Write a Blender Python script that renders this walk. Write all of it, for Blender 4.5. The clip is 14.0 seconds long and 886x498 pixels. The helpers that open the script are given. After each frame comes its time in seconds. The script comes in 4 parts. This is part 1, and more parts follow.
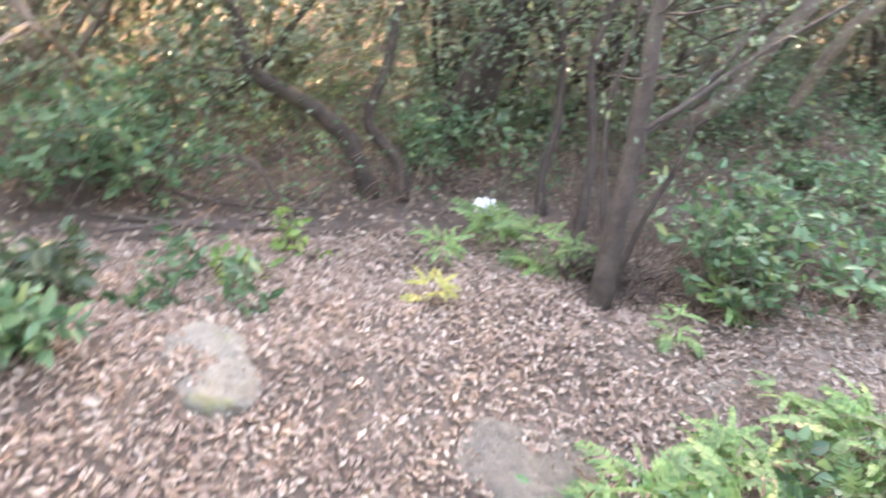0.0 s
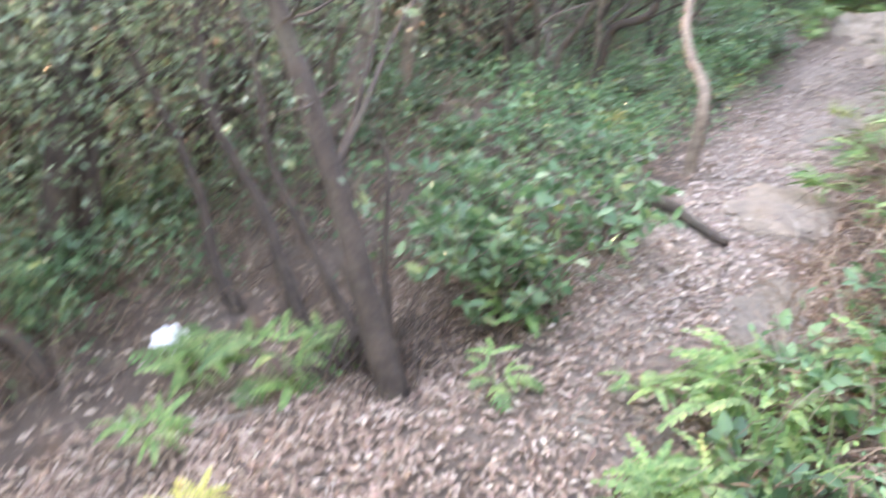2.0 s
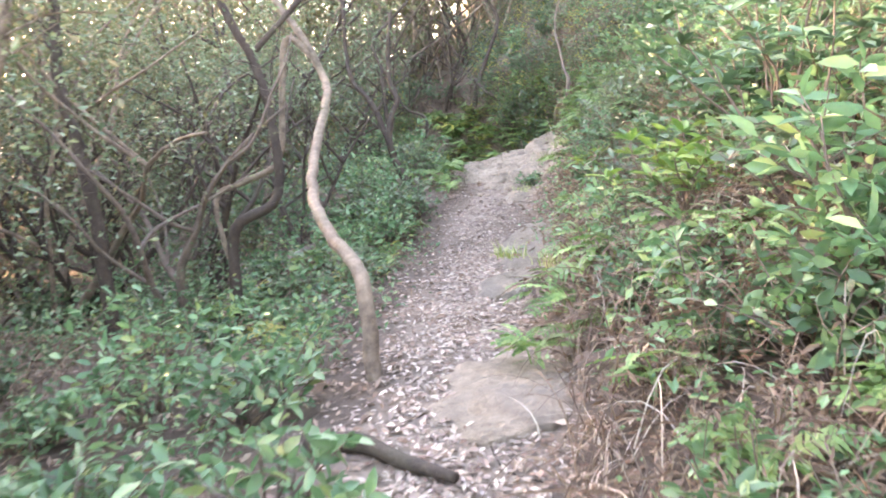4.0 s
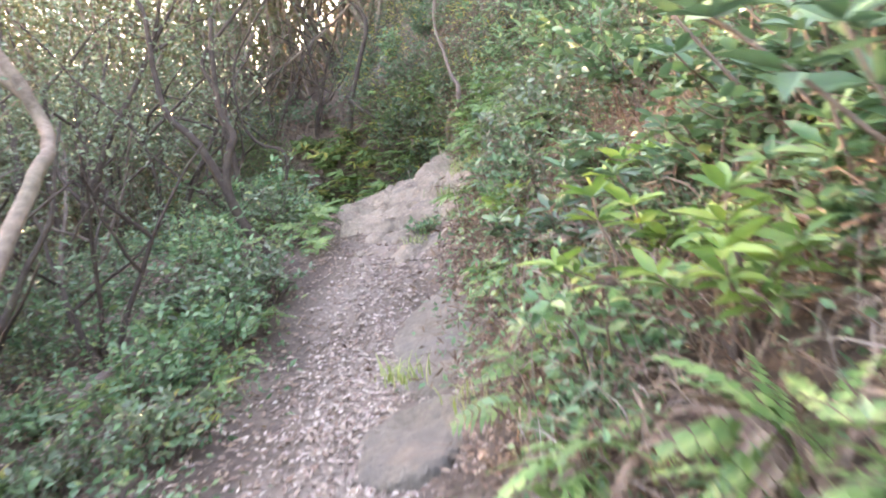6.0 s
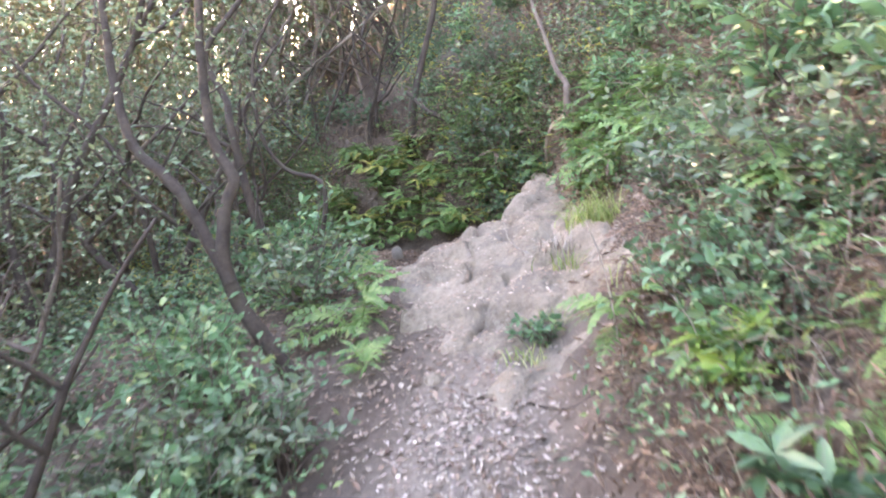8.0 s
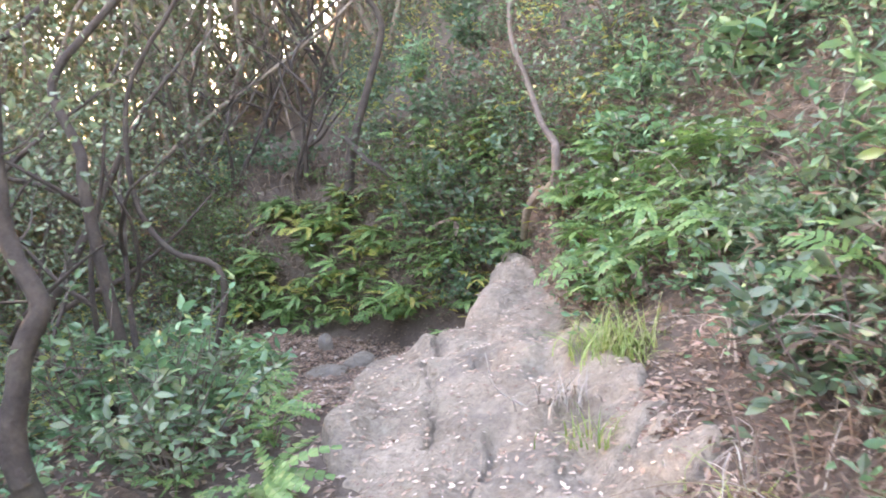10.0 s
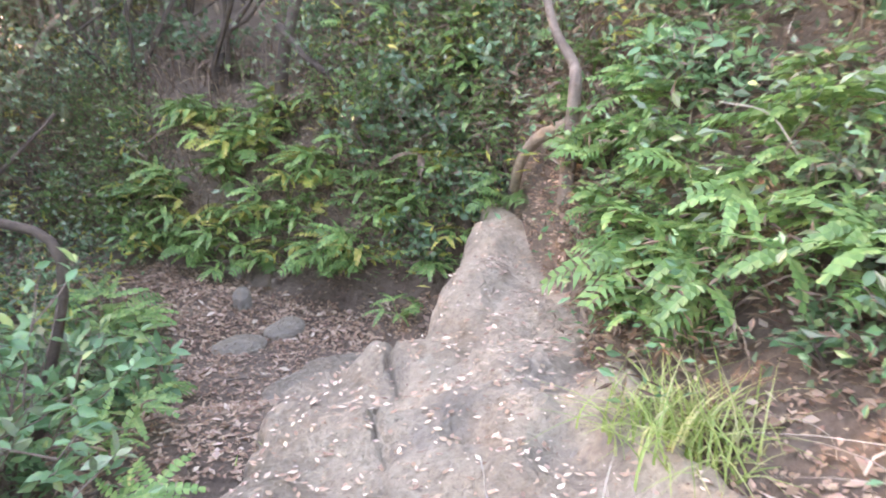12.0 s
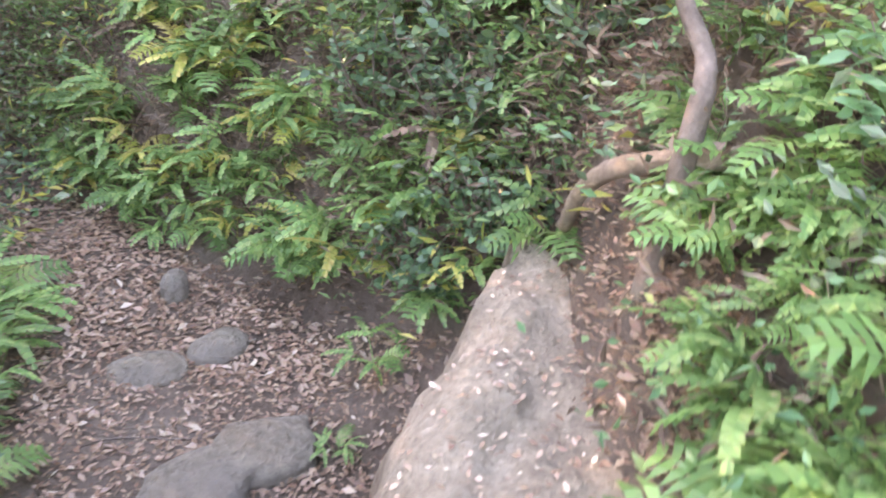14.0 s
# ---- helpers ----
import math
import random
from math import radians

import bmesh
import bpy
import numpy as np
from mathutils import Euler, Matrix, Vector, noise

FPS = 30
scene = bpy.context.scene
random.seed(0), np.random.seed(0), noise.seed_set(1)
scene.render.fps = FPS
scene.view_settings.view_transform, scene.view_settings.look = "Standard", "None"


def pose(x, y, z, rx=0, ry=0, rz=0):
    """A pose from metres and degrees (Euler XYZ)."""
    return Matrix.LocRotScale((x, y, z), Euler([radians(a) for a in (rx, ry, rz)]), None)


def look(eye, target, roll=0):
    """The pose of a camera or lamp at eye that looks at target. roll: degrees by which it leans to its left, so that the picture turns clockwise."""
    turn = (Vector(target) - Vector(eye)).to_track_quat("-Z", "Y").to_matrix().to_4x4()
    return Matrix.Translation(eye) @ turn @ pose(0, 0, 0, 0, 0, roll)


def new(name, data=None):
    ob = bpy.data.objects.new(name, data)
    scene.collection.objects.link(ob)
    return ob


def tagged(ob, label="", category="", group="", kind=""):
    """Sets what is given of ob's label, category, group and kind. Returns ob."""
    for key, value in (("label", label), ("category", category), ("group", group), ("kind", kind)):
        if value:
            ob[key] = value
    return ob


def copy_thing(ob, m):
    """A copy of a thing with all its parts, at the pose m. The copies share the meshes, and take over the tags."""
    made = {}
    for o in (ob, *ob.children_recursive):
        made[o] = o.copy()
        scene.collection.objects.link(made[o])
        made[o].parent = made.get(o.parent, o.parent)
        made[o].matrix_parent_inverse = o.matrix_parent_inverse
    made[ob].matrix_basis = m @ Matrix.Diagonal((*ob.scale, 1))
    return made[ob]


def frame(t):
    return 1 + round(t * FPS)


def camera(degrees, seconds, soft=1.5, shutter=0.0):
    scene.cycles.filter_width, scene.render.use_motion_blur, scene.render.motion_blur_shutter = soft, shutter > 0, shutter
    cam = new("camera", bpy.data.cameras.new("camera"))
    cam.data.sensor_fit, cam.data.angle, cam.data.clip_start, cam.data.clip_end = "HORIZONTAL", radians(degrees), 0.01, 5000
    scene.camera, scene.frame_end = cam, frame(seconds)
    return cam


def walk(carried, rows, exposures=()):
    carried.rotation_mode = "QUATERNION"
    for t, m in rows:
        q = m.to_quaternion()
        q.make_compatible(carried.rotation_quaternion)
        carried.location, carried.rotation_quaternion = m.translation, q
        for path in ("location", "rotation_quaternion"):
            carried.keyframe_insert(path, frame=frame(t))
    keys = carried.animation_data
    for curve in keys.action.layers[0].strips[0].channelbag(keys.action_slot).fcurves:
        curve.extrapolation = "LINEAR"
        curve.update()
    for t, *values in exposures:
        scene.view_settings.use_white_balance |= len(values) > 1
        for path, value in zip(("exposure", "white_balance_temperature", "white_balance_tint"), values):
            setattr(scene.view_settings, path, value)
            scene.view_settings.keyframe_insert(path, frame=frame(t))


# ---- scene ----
cam = camera(60.4, 14.0, soft=1.9, shutter=0.5)
PATH = [
    (0, (2.193, -3.019, 2.62), (0.737, -2.252, 1.484), 19.5),
    (0.5, (1.943, -2.967, 2.573), (0.518, -2.016, 1.541), 17.3),
    (1, (1.707, -2.858, 2.441), (0.273, -1.92, 1.41), 17.2),
    (1.5, (1.382, -2.866, 2.293), (0.21, -1.663, 1.207), 14.8),
    (2, (1.213, -2.74, 2.273), (0.243, -1.237, 1.378), 6.8),
    (2.5, (1.061, -2.616, 2.193), (0.45, -0.808, 1.597), 6.5),
    (3, (0.867, -2.234, 1.991), (0.406, -0.327, 1.603), 2.7),
    (5.5, (0.962, 0.229, 2.029), (0.718, 2.169, 1.609), -9.5),
    (6, (0.856, 0.953, 2.076), (0.77, 2.913, 1.685), -8.3),
    (6.5, (0.776, 1.665, 2.196), (0.68, 3.624, 1.804), -7.0),
    (7, (0.612, 2.315, 2.23), (0.463, 4.273, 1.851), -5.9),
    (7.5, (0.585, 2.944, 2.263), (0.404, 4.889, 1.837), -8.6),
    (8, (0.472, 3.585, 2.34), (0.236, 5.525, 1.914), -8.5),
    (8.5, (0.456, 4.171, 2.458), (0.287, 6.141, 2.158), -8.3),
    (11, (0.141, 5.965, 2.482), (0.176, 7.902, 1.984), -3.2),
    (11.5, (0.157, 6.418, 2.527), (0.231, 8.329, 1.94), -1.8),
    (12, (0.155, 6.789, 2.559), (0.231, 8.671, 1.886), -1.6),
    (12.5, (0.131, 7.18, 2.579), (0.141, 9.012, 1.778), 2.7),
    (13, (0.141, 7.593, 2.549), (-0.048, 9.412, 1.739), 2.6),
    (13.5, (0.206, 7.986, 2.548), (0.171, 9.781, 1.666), 3.2),
    (14, (0.355, 8.374, 2.612), (0.313, 10.126, 1.649), 4.7),
]
walk(cam, [(t, look(eye, target, roll)) for t, eye, target, roll in PATH], [(0, 4.6, 9000, 29), (3, 4.75, 9000, 29), (6, 4.6, 9000, 33), (8.5, 4.72, 8450, 33), (11, 4.78, 8800, 31), (14, 5.0, 9100, 34)])

# ---------------------------------------------------------------- light
world = bpy.data.worlds.new("sky")
scene.world = world
world.use_nodes = True
wn = world.node_tree.nodes
sky = wn.new("ShaderNodeTexSky")
sky.sky_type = "NISHITA"
sky.sun_disc = False
SUN_EL, SUN_AZ = radians(17), radians(-60)      # azimuth from +y towards +x
sky.sun_elevation, sky.sun_rotation = SUN_EL, SUN_AZ
world.node_tree.links.new(sky.outputs[0], wn["Background"].inputs[0])
wn["Background"].inputs[1].default_value = 0.15
sun = new("sun", bpy.data.lights.new("sun", "SUN"))
sun.data.energy, sun.data.angle, sun.data.color = 2.0, radians(0.6), (1.0, 0.80, 0.55)
to_sun = Vector((math.sin(SUN_AZ) * math.cos(SUN_EL), math.cos(SUN_AZ) * math.cos(SUN_EL), math.sin(SUN_EL)))
sun.matrix_world = look(to_sun * 60, (0, 0, 0))

rng = np.random.default_rng(7)


# ---------------------------------------------------------------- materials
def material(name):
    m = bpy.data.materials.new(name)
    m.use_nodes = True
    nt = m.node_tree
    return m, nt, nt.nodes["Principled BSDF"]


def ramp_of(nt, stops):
    r = nt.nodes.new("ShaderNodeValToRGB")
    e = r.color_ramp.elements
    while len(e) < len(stops):
        e.new(0.5)
    for i, (p, c) in enumerate(stops):
        e[i].position, e[i].color = p, (*c, 1)
    return r


def noise_of(nt, scale, detail=6, rough=0.6, coord="Object"):
    tc = nt.nodes.new("ShaderNodeTexCoord")
    n = nt.nodes.new("ShaderNodeTexNoise")
    n.inputs["Scale"].default_value, n.inputs["Detail"].default_value = scale, detail
    n.inputs["Roughness"].default_value = rough
    nt.links.new(tc.outputs[coord], n.inputs["Vector"])
    return n


def bump_of(nt, src, strength, dist, bsdf):
    b = nt.nodes.new("ShaderNodeBump")
    b.inputs["Strength"].default_value, b.inputs["Distance"].default_value = strength, dist
    nt.links.new(src, b.inputs["Height"])
    nt.links.new(b.outputs[0], bsdf.inputs["Normal"])


def mixed(nt, fac, a, b, mode="MIX"):
    m = nt.nodes.new("ShaderNodeMix")
    m.data_type, m.blend_type = "RGBA", mode
    for sock, v in ((m.inputs[0], fac), (m.inputs[6], a), (m.inputs[7], b)):
        if isinstance(v, bpy.types.NodeSocket):
            nt.links.new(v, sock)
        elif isinstance(v, tuple):
            sock.default_value = (*v, 1)
        else:
            sock.default_value = v
    return m.outputs[2]


def leaf_material(name, stops, rough=0.45, glow=0.35):
    """Foliage: each leaf its own tone, part of the light passing through."""
    m, nt, p = material(name)
    geo = nt.nodes.new("ShaderNodeNewGeometry")
    info = nt.nodes.new("ShaderNodeObjectInfo")
    r = ramp_of(nt, stops)
    nt.links.new(geo.outputs["Random Per Island"], r.inputs[0])
    hsv = nt.nodes.new("ShaderNodeHueSaturation")
    mr = nt.nodes.new("ShaderNodeMapRange")
    mr.inputs[3].default_value, mr.inputs[4].default_value = 0.75, 1.25
    nt.links.new(info.outputs["Random"], mr.inputs[0])
    nt.links.new(mr.outputs[0], hsv.inputs["Value"])
    nt.links.new(r.outputs[0], hsv.inputs["Color"])
    n = noise_of(nt, 60, 3)
    col = mixed(nt, 0.25, hsv.outputs[0], n.outputs["Color"], "OVERLAY")
    nt.links.new(col, p.inputs["Base Color"])
    p.inputs["Roughness"].default_value = rough
    t = nt.nodes.new("ShaderNodeBsdfTranslucent")
    nt.links.new(col, t.inputs["Color"])
    mx = nt.nodes.new("ShaderNodeMixShader")
    mx.inputs[0].default_value = glow
    nt.links.new(p.outputs[0], mx.inputs[1])
    nt.links.new(t.outputs[0], mx.inputs[2])
    nt.links.new(mx.outputs[0], nt.nodes["Material Output"].inputs[0])
    return m


LEAF_TREE = leaf_material("tree_leaf", [(0, (.075, .12, .07)), (.5, (.12, .185, .11)), (.85, (.18, .25, .16)), (1, (.23, .27, .15))], .27)
LEAF_FAR = leaf_material("far_leaf", [(0, (.08, .10, .05)), (.5, (.13, .155, .075)), (.85, (.20, .20, .10)), (1, (.26, .23, .13))], .5)
LEAF_SHRUB = leaf_material("shrub_leaf", [(0, (.06, .155, .075)), (.5, (.11, .245, .12)), (.85, (.18, .32, .165)), (1, (.28, .35, .13))], .34)
LEAF_GLOSS = leaf_material("glossy_leaf", [(0, (.04, .10, .05)), (.6, (.075, .165, .085)), (1, (.13, .235, .115))], .4, .25)
# lime green with the sunlit look of the bank's rosettes put into the colour
LEAF_LIME_SUNLIT = leaf_material("lime_sunlit_leaf", [(0, (.08, .19, .05)), (.6, (.16, .30, .07)), (1, (.28, .38, .09))], .4)
FERN = leaf_material("fern_green", [(0, (.075, .17, .055)), (.6, (.135, .27, .085)), (1, (.225, .33, .12))], .45)
FERN_YELLOW = leaf_material("fern_yellow", [(0, (.22, .27, .06)), (.6, (.38, .36, .10)), (1, (.45, .38, .14))], .5)
FERN_DEAD = leaf_material("fern_dead", [(0, (.075, .05, .036)), (.6, (.14, .098, .07)), (1, (.26, .20, .15))], .7)
GRASS = leaf_material("grass_blade", [(0, (.16, .26, .07)), (.6, (.29, .38, .13)), (1, (.46, .44, .24))], .5)
DRY = leaf_material("dry_stem", [(0, (.24, .19, .15)), (.6, (.36, .31, .26)), (1, (.50, .45, .38))], .7, .1)
LITTER = leaf_material("dead_leaf", [(0, (.15, .095, .07)), (.25, (.25, .165, .12)), (.6, (.35, .25, .19)), (.85, (.46, .36, .285)), (1, (.58, .49, .405))], .6, .1)
LITTER_RUST = leaf_material("rusty_leaf", [(0, (.15, .085, .055)), (.5, (.26, .165, .115)), (1, (.38, .28, .21))], .6, .1)


LITTER_PALE = leaf_material("bleached_leaf", [(0, (.14, .10, .08)), (.25, (.25, .19, .155)), (.6, (.38, .31, .26)), (1, (.60, .52, .45))], .6, .1)


def bark_material(name, dark, light, moss=0.25):
    m, nt, p = material(name)
    n1, n2 = noise_of(nt, 9, 8, .7), noise_of(nt, 55, 4)
    r = ramp_of(nt, [(.3, dark), (.7, light)])
    nt.links.new(n1.outputs[0], r.inputs[0])
    n3 = noise_of(nt, 3.5, 4)
    rm = ramp_of(nt, [(.52, (0, 0, 0)), (.68, (moss, moss, moss))])
    nt.links.new(n3.outputs[0], rm.inputs[0])
    c = mixed(nt, rm.outputs[0], r.outputs[0], (.16, .18, .11))
    c = mixed(nt, .35, c, n2.outputs[0], "OVERLAY")
    nt.links.new(c, p.inputs["Base Color"])
    p.inputs["Roughness"].default_value = .9
    bump_of(nt, n2.outputs[0], .8, .01, p)
    return m


BARK = bark_material("bark_grey", (.075, .055, .045), (.20, .16, .135))
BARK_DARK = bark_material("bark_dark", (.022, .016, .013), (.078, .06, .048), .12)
BARK_PALE = bark_material("bark_pale", (.065, .048, .037), (.30, .235, .18), .2)


def rock_material(name, dark, light, lichen):
    m, nt, p = material(name)
    n1, n2, n3 = noise_of(nt, 2.2, 8, .65), noise_of(nt, 28, 8, .7), noise_of(nt, 7, 6, .7)
    r = ramp_of(nt, [(.3, dark), (.68, light)])
    nt.links.new(n1.outputs[0], r.inputs[0])
    rl = ramp_of(nt, [(.56, (0, 0, 0)), (.66, (1, 1, 1))])
    nt.links.new(n3.outputs[0], rl.inputs[0])
    c = mixed(nt, rl.outputs[0], r.outputs[0], lichen)
    c = mixed(nt, .7, c, n2.outputs[0], "OVERLAY")
    n5 = noise_of(nt, 1.7, 5, .7)
    rd = ramp_of(nt, [(.50, (0, 0, 0)), (.62, (.65, .65, .65))])
    nt.links.new(n5.outputs[0], rd.inputs[0])
    c = mixed(nt, rd.outputs[0], c, (.17, .155, .14))
    n4 = noise_of(nt, 70, 3, .6)
    rs = ramp_of(nt, [(.60, (0, 0, 0)), (.68, (.4, .4, .4))])
    nt.links.new(n4.outputs[0], rs.inputs[0])
    c = mixed(nt, rs.outputs[0], c, (.12, .105, .09))
    nt.links.new(c, p.inputs["Base Color"])
    p.inputs["Roughness"].default_value = .9
    add = nt.nodes.new("ShaderNodeMath")
    nt.links.new(n2.outputs[0], add.inputs[0])
    nt.links.new(n3.outputs[0], add.inputs[1])
    bump_of(nt, add.outputs[0], 1.0, .04, p)
    return m


ROCK = rock_material("path_rock", (.20, .165, .125), (.46, .385, .305), (.30, .265, .21))
ROCK_GREY = rock_material("grey_rock", (.165, .145, .115), (.30, .27, .22), (.23, .21, .165))
ROCK_MOSS = rock_material("mossy_rock", (.26, .24, .20), (.38, .36, .31), (.24, .26, .13))

SOIL, nt, p = material("soil")
n1, n2, n3 = noise_of(nt, 1.3, 8, .65), noise_of(nt, 26, 8, .75), noise_of(nt, 90, 4, .7)
r = ramp_of(nt, [(.3, (.07, .052, .04)), (.5, (.125, .095, .075)), (.7, (.195, .158, .13))])
nt.links.new(n1.outputs[0], r.inputs[0])
c = mixed(nt, .6, r.outputs[0], n2.outputs[0], "OVERLAY")
c = mixed(nt, .35, c, n3.outputs[0], "OVERLAY")
worn = nt.nodes.new("ShaderNodeAttribute")
worn.attribute_name = "worn"
dust = mixed(nt, .5, (.29, .245, .205), n2.outputs[0], "OVERLAY")
patchy = nt.nodes.new("ShaderNodeMath")
patchy.operation = "MULTIPLY"
nt.links.new(worn.outputs["Fac"], patchy.inputs[0])
rw = ramp_of(nt, [(.3, (.35, .35, .35)), (.6, (1, 1, 1))])
nt.links.new(n1.outputs[0], rw.inputs[0])
nt.links.new(rw.outputs[0], patchy.inputs[1])
c = mixed(nt, patchy.outputs[0], c, dust)
nt.links.new(c, p.inputs["Base Color"])
p.inputs["Roughness"].default_value = .95
bump_of(nt, n2.outputs[0], 1.0, .03, p)

PLASTIC, nt, p = material("white_plastic")
n = noise_of(nt, 14, 3)
r = ramp_of(nt, [(.3, (.74, .76, .80)), (.7, (.86, .87, .90))])
nt.links.new(n.outputs[0], r.inputs[0])
nt.links.new(r.outputs[0], p.inputs["Base Color"])
p.inputs["Roughness"].default_value = .35

# ---------------------------------------------------------------- terrain
KNOT_Y = np.array([-40, -4, -2, 0, 1, 2, 3, 4, 5, 6, 7, 8, 9, 9.65, 10.0, 10.6, 11.2, 14, 60])
KNOT_X = np.array([.6, .6, .6, .52, .5, .42, .3, .2, .12, .12, .12, .12, .12, .1, -.1, -.35, -.6, -1.8, -8])
KNOT_Z = np.array([.0, .50, .54, .68, .72, .72, .64, .58, .54, .66, .86, 1.0, 1.02, .95, .60, .54, .56, .7, 3])


def smooth_interp(y, k):
    s = 0.0
    for d, w in ((-.35, .25), (-.12, .25), (.12, .25), (.35, .25)):
        s = s + w * np.interp(y + d * np.where(np.abs(y - 9.8) < .8, .35, 1.0), KNOT_Y, k)
    return s


def wob(x, y):
    return (np.sin(1.7 * x + .9 * y) * np.sin(1.1 * y - .6 * x + 1) * .05 + np.sin(4.3 * x - 2.2 * y) * np.sin(3.7 * y + 1.9 * x) * .025
            + np.sin(11 * x + 3 * y) * np.sin(9.5 * y - 4 * x) * .008)


def ground(x, y):
    x, y = np.asarray(x, float), np.asarray(y, float)
    u, z = x - smooth_interp(y, KNOT_X), smooth_interp(y, KNOT_Z)
    v = np.maximum(u - .38, 0)
    near = np.clip((y - .2) / 1.5, 0, 1)
    k = .38 + .34 * near
    z = z + k * 2.2 * np.tanh(v / 2.2) + .30 * 40 * np.tanh(np.maximum(v - 1.0, 0) / 40)
    w = np.maximum(-u - .35, 0)
    sl = np.interp(y, [-3, 0, 2.5, 6, 9], [.34, .32, .12, .10, .08])
    z = z - sl * 7 * np.tanh(w / 7)
    d = np.maximum((y - (11.15 - .62 * x)) * .85, 0)
    d = d * np.clip((x + 6) / 3, 0, 1)
    z = z + .95 * np.tanh(d / .6) + .22 * 25 * np.tanh(d / 25)
    mound = 1.12 + 1.0 * np.clip(x - .82, -9, 1.5) + .2 * np.clip(y - 9, -1, 4) + .35 * np.clip(y - 9.6, 0, 1.5) - 2.5 * np.maximum(0, .84 - x) - 3 * np.maximum(0, 8.9 - y)
    z = np.maximum(z, mound)
    rough = np.clip(np.abs(u) / .6, .35, 1.3)
    return z + wob(x, y) * rough


def gz(x, y):
    return float(ground(x, y))


def mesh_object(name, verts, faces, mat, parent=None, smooth=True):
    me = bpy.data.meshes.new(name)
    me.from_pydata(verts if isinstance(verts, list) else verts.tolist(), [], faces if isinstance(faces, list) else faces.tolist())
    me.materials.append(mat)
    if smooth:
        me.polygons.foreach_set("use_smooth", [True] * len(me.polygons))
    ob = new(name, me)
    if parent is not None:
        ob.parent = parent
    return ob


def warp(n, lo, hi, c, fine):
    """Grid lines, close together about c and ever wider towards lo and hi."""
    a = np.arcsinh((lo - c) / fine), np.arcsinh((hi - c) / fine)
    return c + fine * np.sinh(np.linspace(a[0], a[1], n))


gx, gy = warp(310, -400, 400, .2, 1.4), warp(620, -400, 400, 5, 4.0)
XX, YY = np.meshgrid(gx, gy)
ZZ = ground(XX, YY)
fade = np.clip((np.hypot(XX, YY - 5) - 60) / 100, 0, 1)
ZZ = ZZ * (1 - fade) + 2.0 * fade
nx, ny = len(gx), len(gy)
idx = np.arange(nx * ny).reshape(ny, nx)
quads = np.stack([idx[:-1, :-1], idx[:-1, 1:], idx[1:, 1:], idx[1:, :-1]], -1).reshape(-1, 4)
ground_ob = mesh_object("ground", np.stack([XX, YY, ZZ], -1).reshape(-1, 3), quads, SOIL)
worn_at = np.exp(-((XX - smooth_interp(YY, KNOT_X) + .1 * np.sin(2.3 * YY)) / .40) ** 4) * np.clip((YY + 1.2) / 1.2, 0, 1) * np.clip((9.4 - YY) / 1.5, 0, 1)
ground_ob.data.attributes.new("worn", "FLOAT", "POINT").data.foreach_set("value", worn_at.reshape(-1).astype(np.float32))
tagged(ground_ob, "brown forest soil hillside with a trodden trail", "ground", kind="structure")


# ---------------------------------------------------------------- builders
def thing(name, x, y, z, label, category, group="", kind=""):
    ob = new(name)
    ob.location = (x, y, z)
    return tagged(ob, label, category, group, kind)


def curve_points(pts, per=5):
    """A smooth line through points."""
    P = [Vector(p) for p in pts]
    P = [P[0] * 2 - P[1]] + P + [P[-1] * 2 - P[-2]]
    out = []
    for i in range(1, len(P) - 2):
        for s in range(per):
            t = s / per
            a, b, c, d = P[i - 1:i + 3]
            out.append(.5 * ((2 * b) + (c - a) * t + (2 * a - 5 * b + 4 * c - d) * t * t + (3 * b - a - 3 * c + d) * t ** 3))
    out.append(P[-2])
    return out


class Tubes:
    """Collects tapered limbs into one mesh."""

    def __init__(self):
        self.v, self.f = [], []

    def add(self, pts, r0, r1, sides=6, knots=.12, power=1.0):
        n, base = len(pts), len(self.v)
        side = Vector((1, .3, .2))
        for i, p in enumerate(pts):
            d = (pts[min(i + 1, n - 1)] - pts[max(i - 1, 0)]).normalized()
            side = (side - d * side.dot(d)).normalized()
            up = d.cross(side)
            r = r0 + (r1 - r0) * (i / (n - 1)) ** power
            for k in range(sides):
                a = 2 * math.pi * k / sides
                q = r * (1 + knots * math.sin(3 * a + i * 1.3) * math.sin(i * 2.1))
                self.v.append(p + side * (q * math.cos(a)) + up * (q * math.sin(a)))
        for i in range(n - 1):
            for k in range(sides):
                a, b = base + i * sides + k, base + i * sides + (k + 1) % sides
                self.f.append((a, b, b + sides, a + sides))
        self.f.append(tuple(base + (n - 1) * sides + k for k in range(sides)))

    def make(self, name, mat, parent):
        return mesh_object(name, [tuple(v) for v in self.v], self.f, mat, parent)


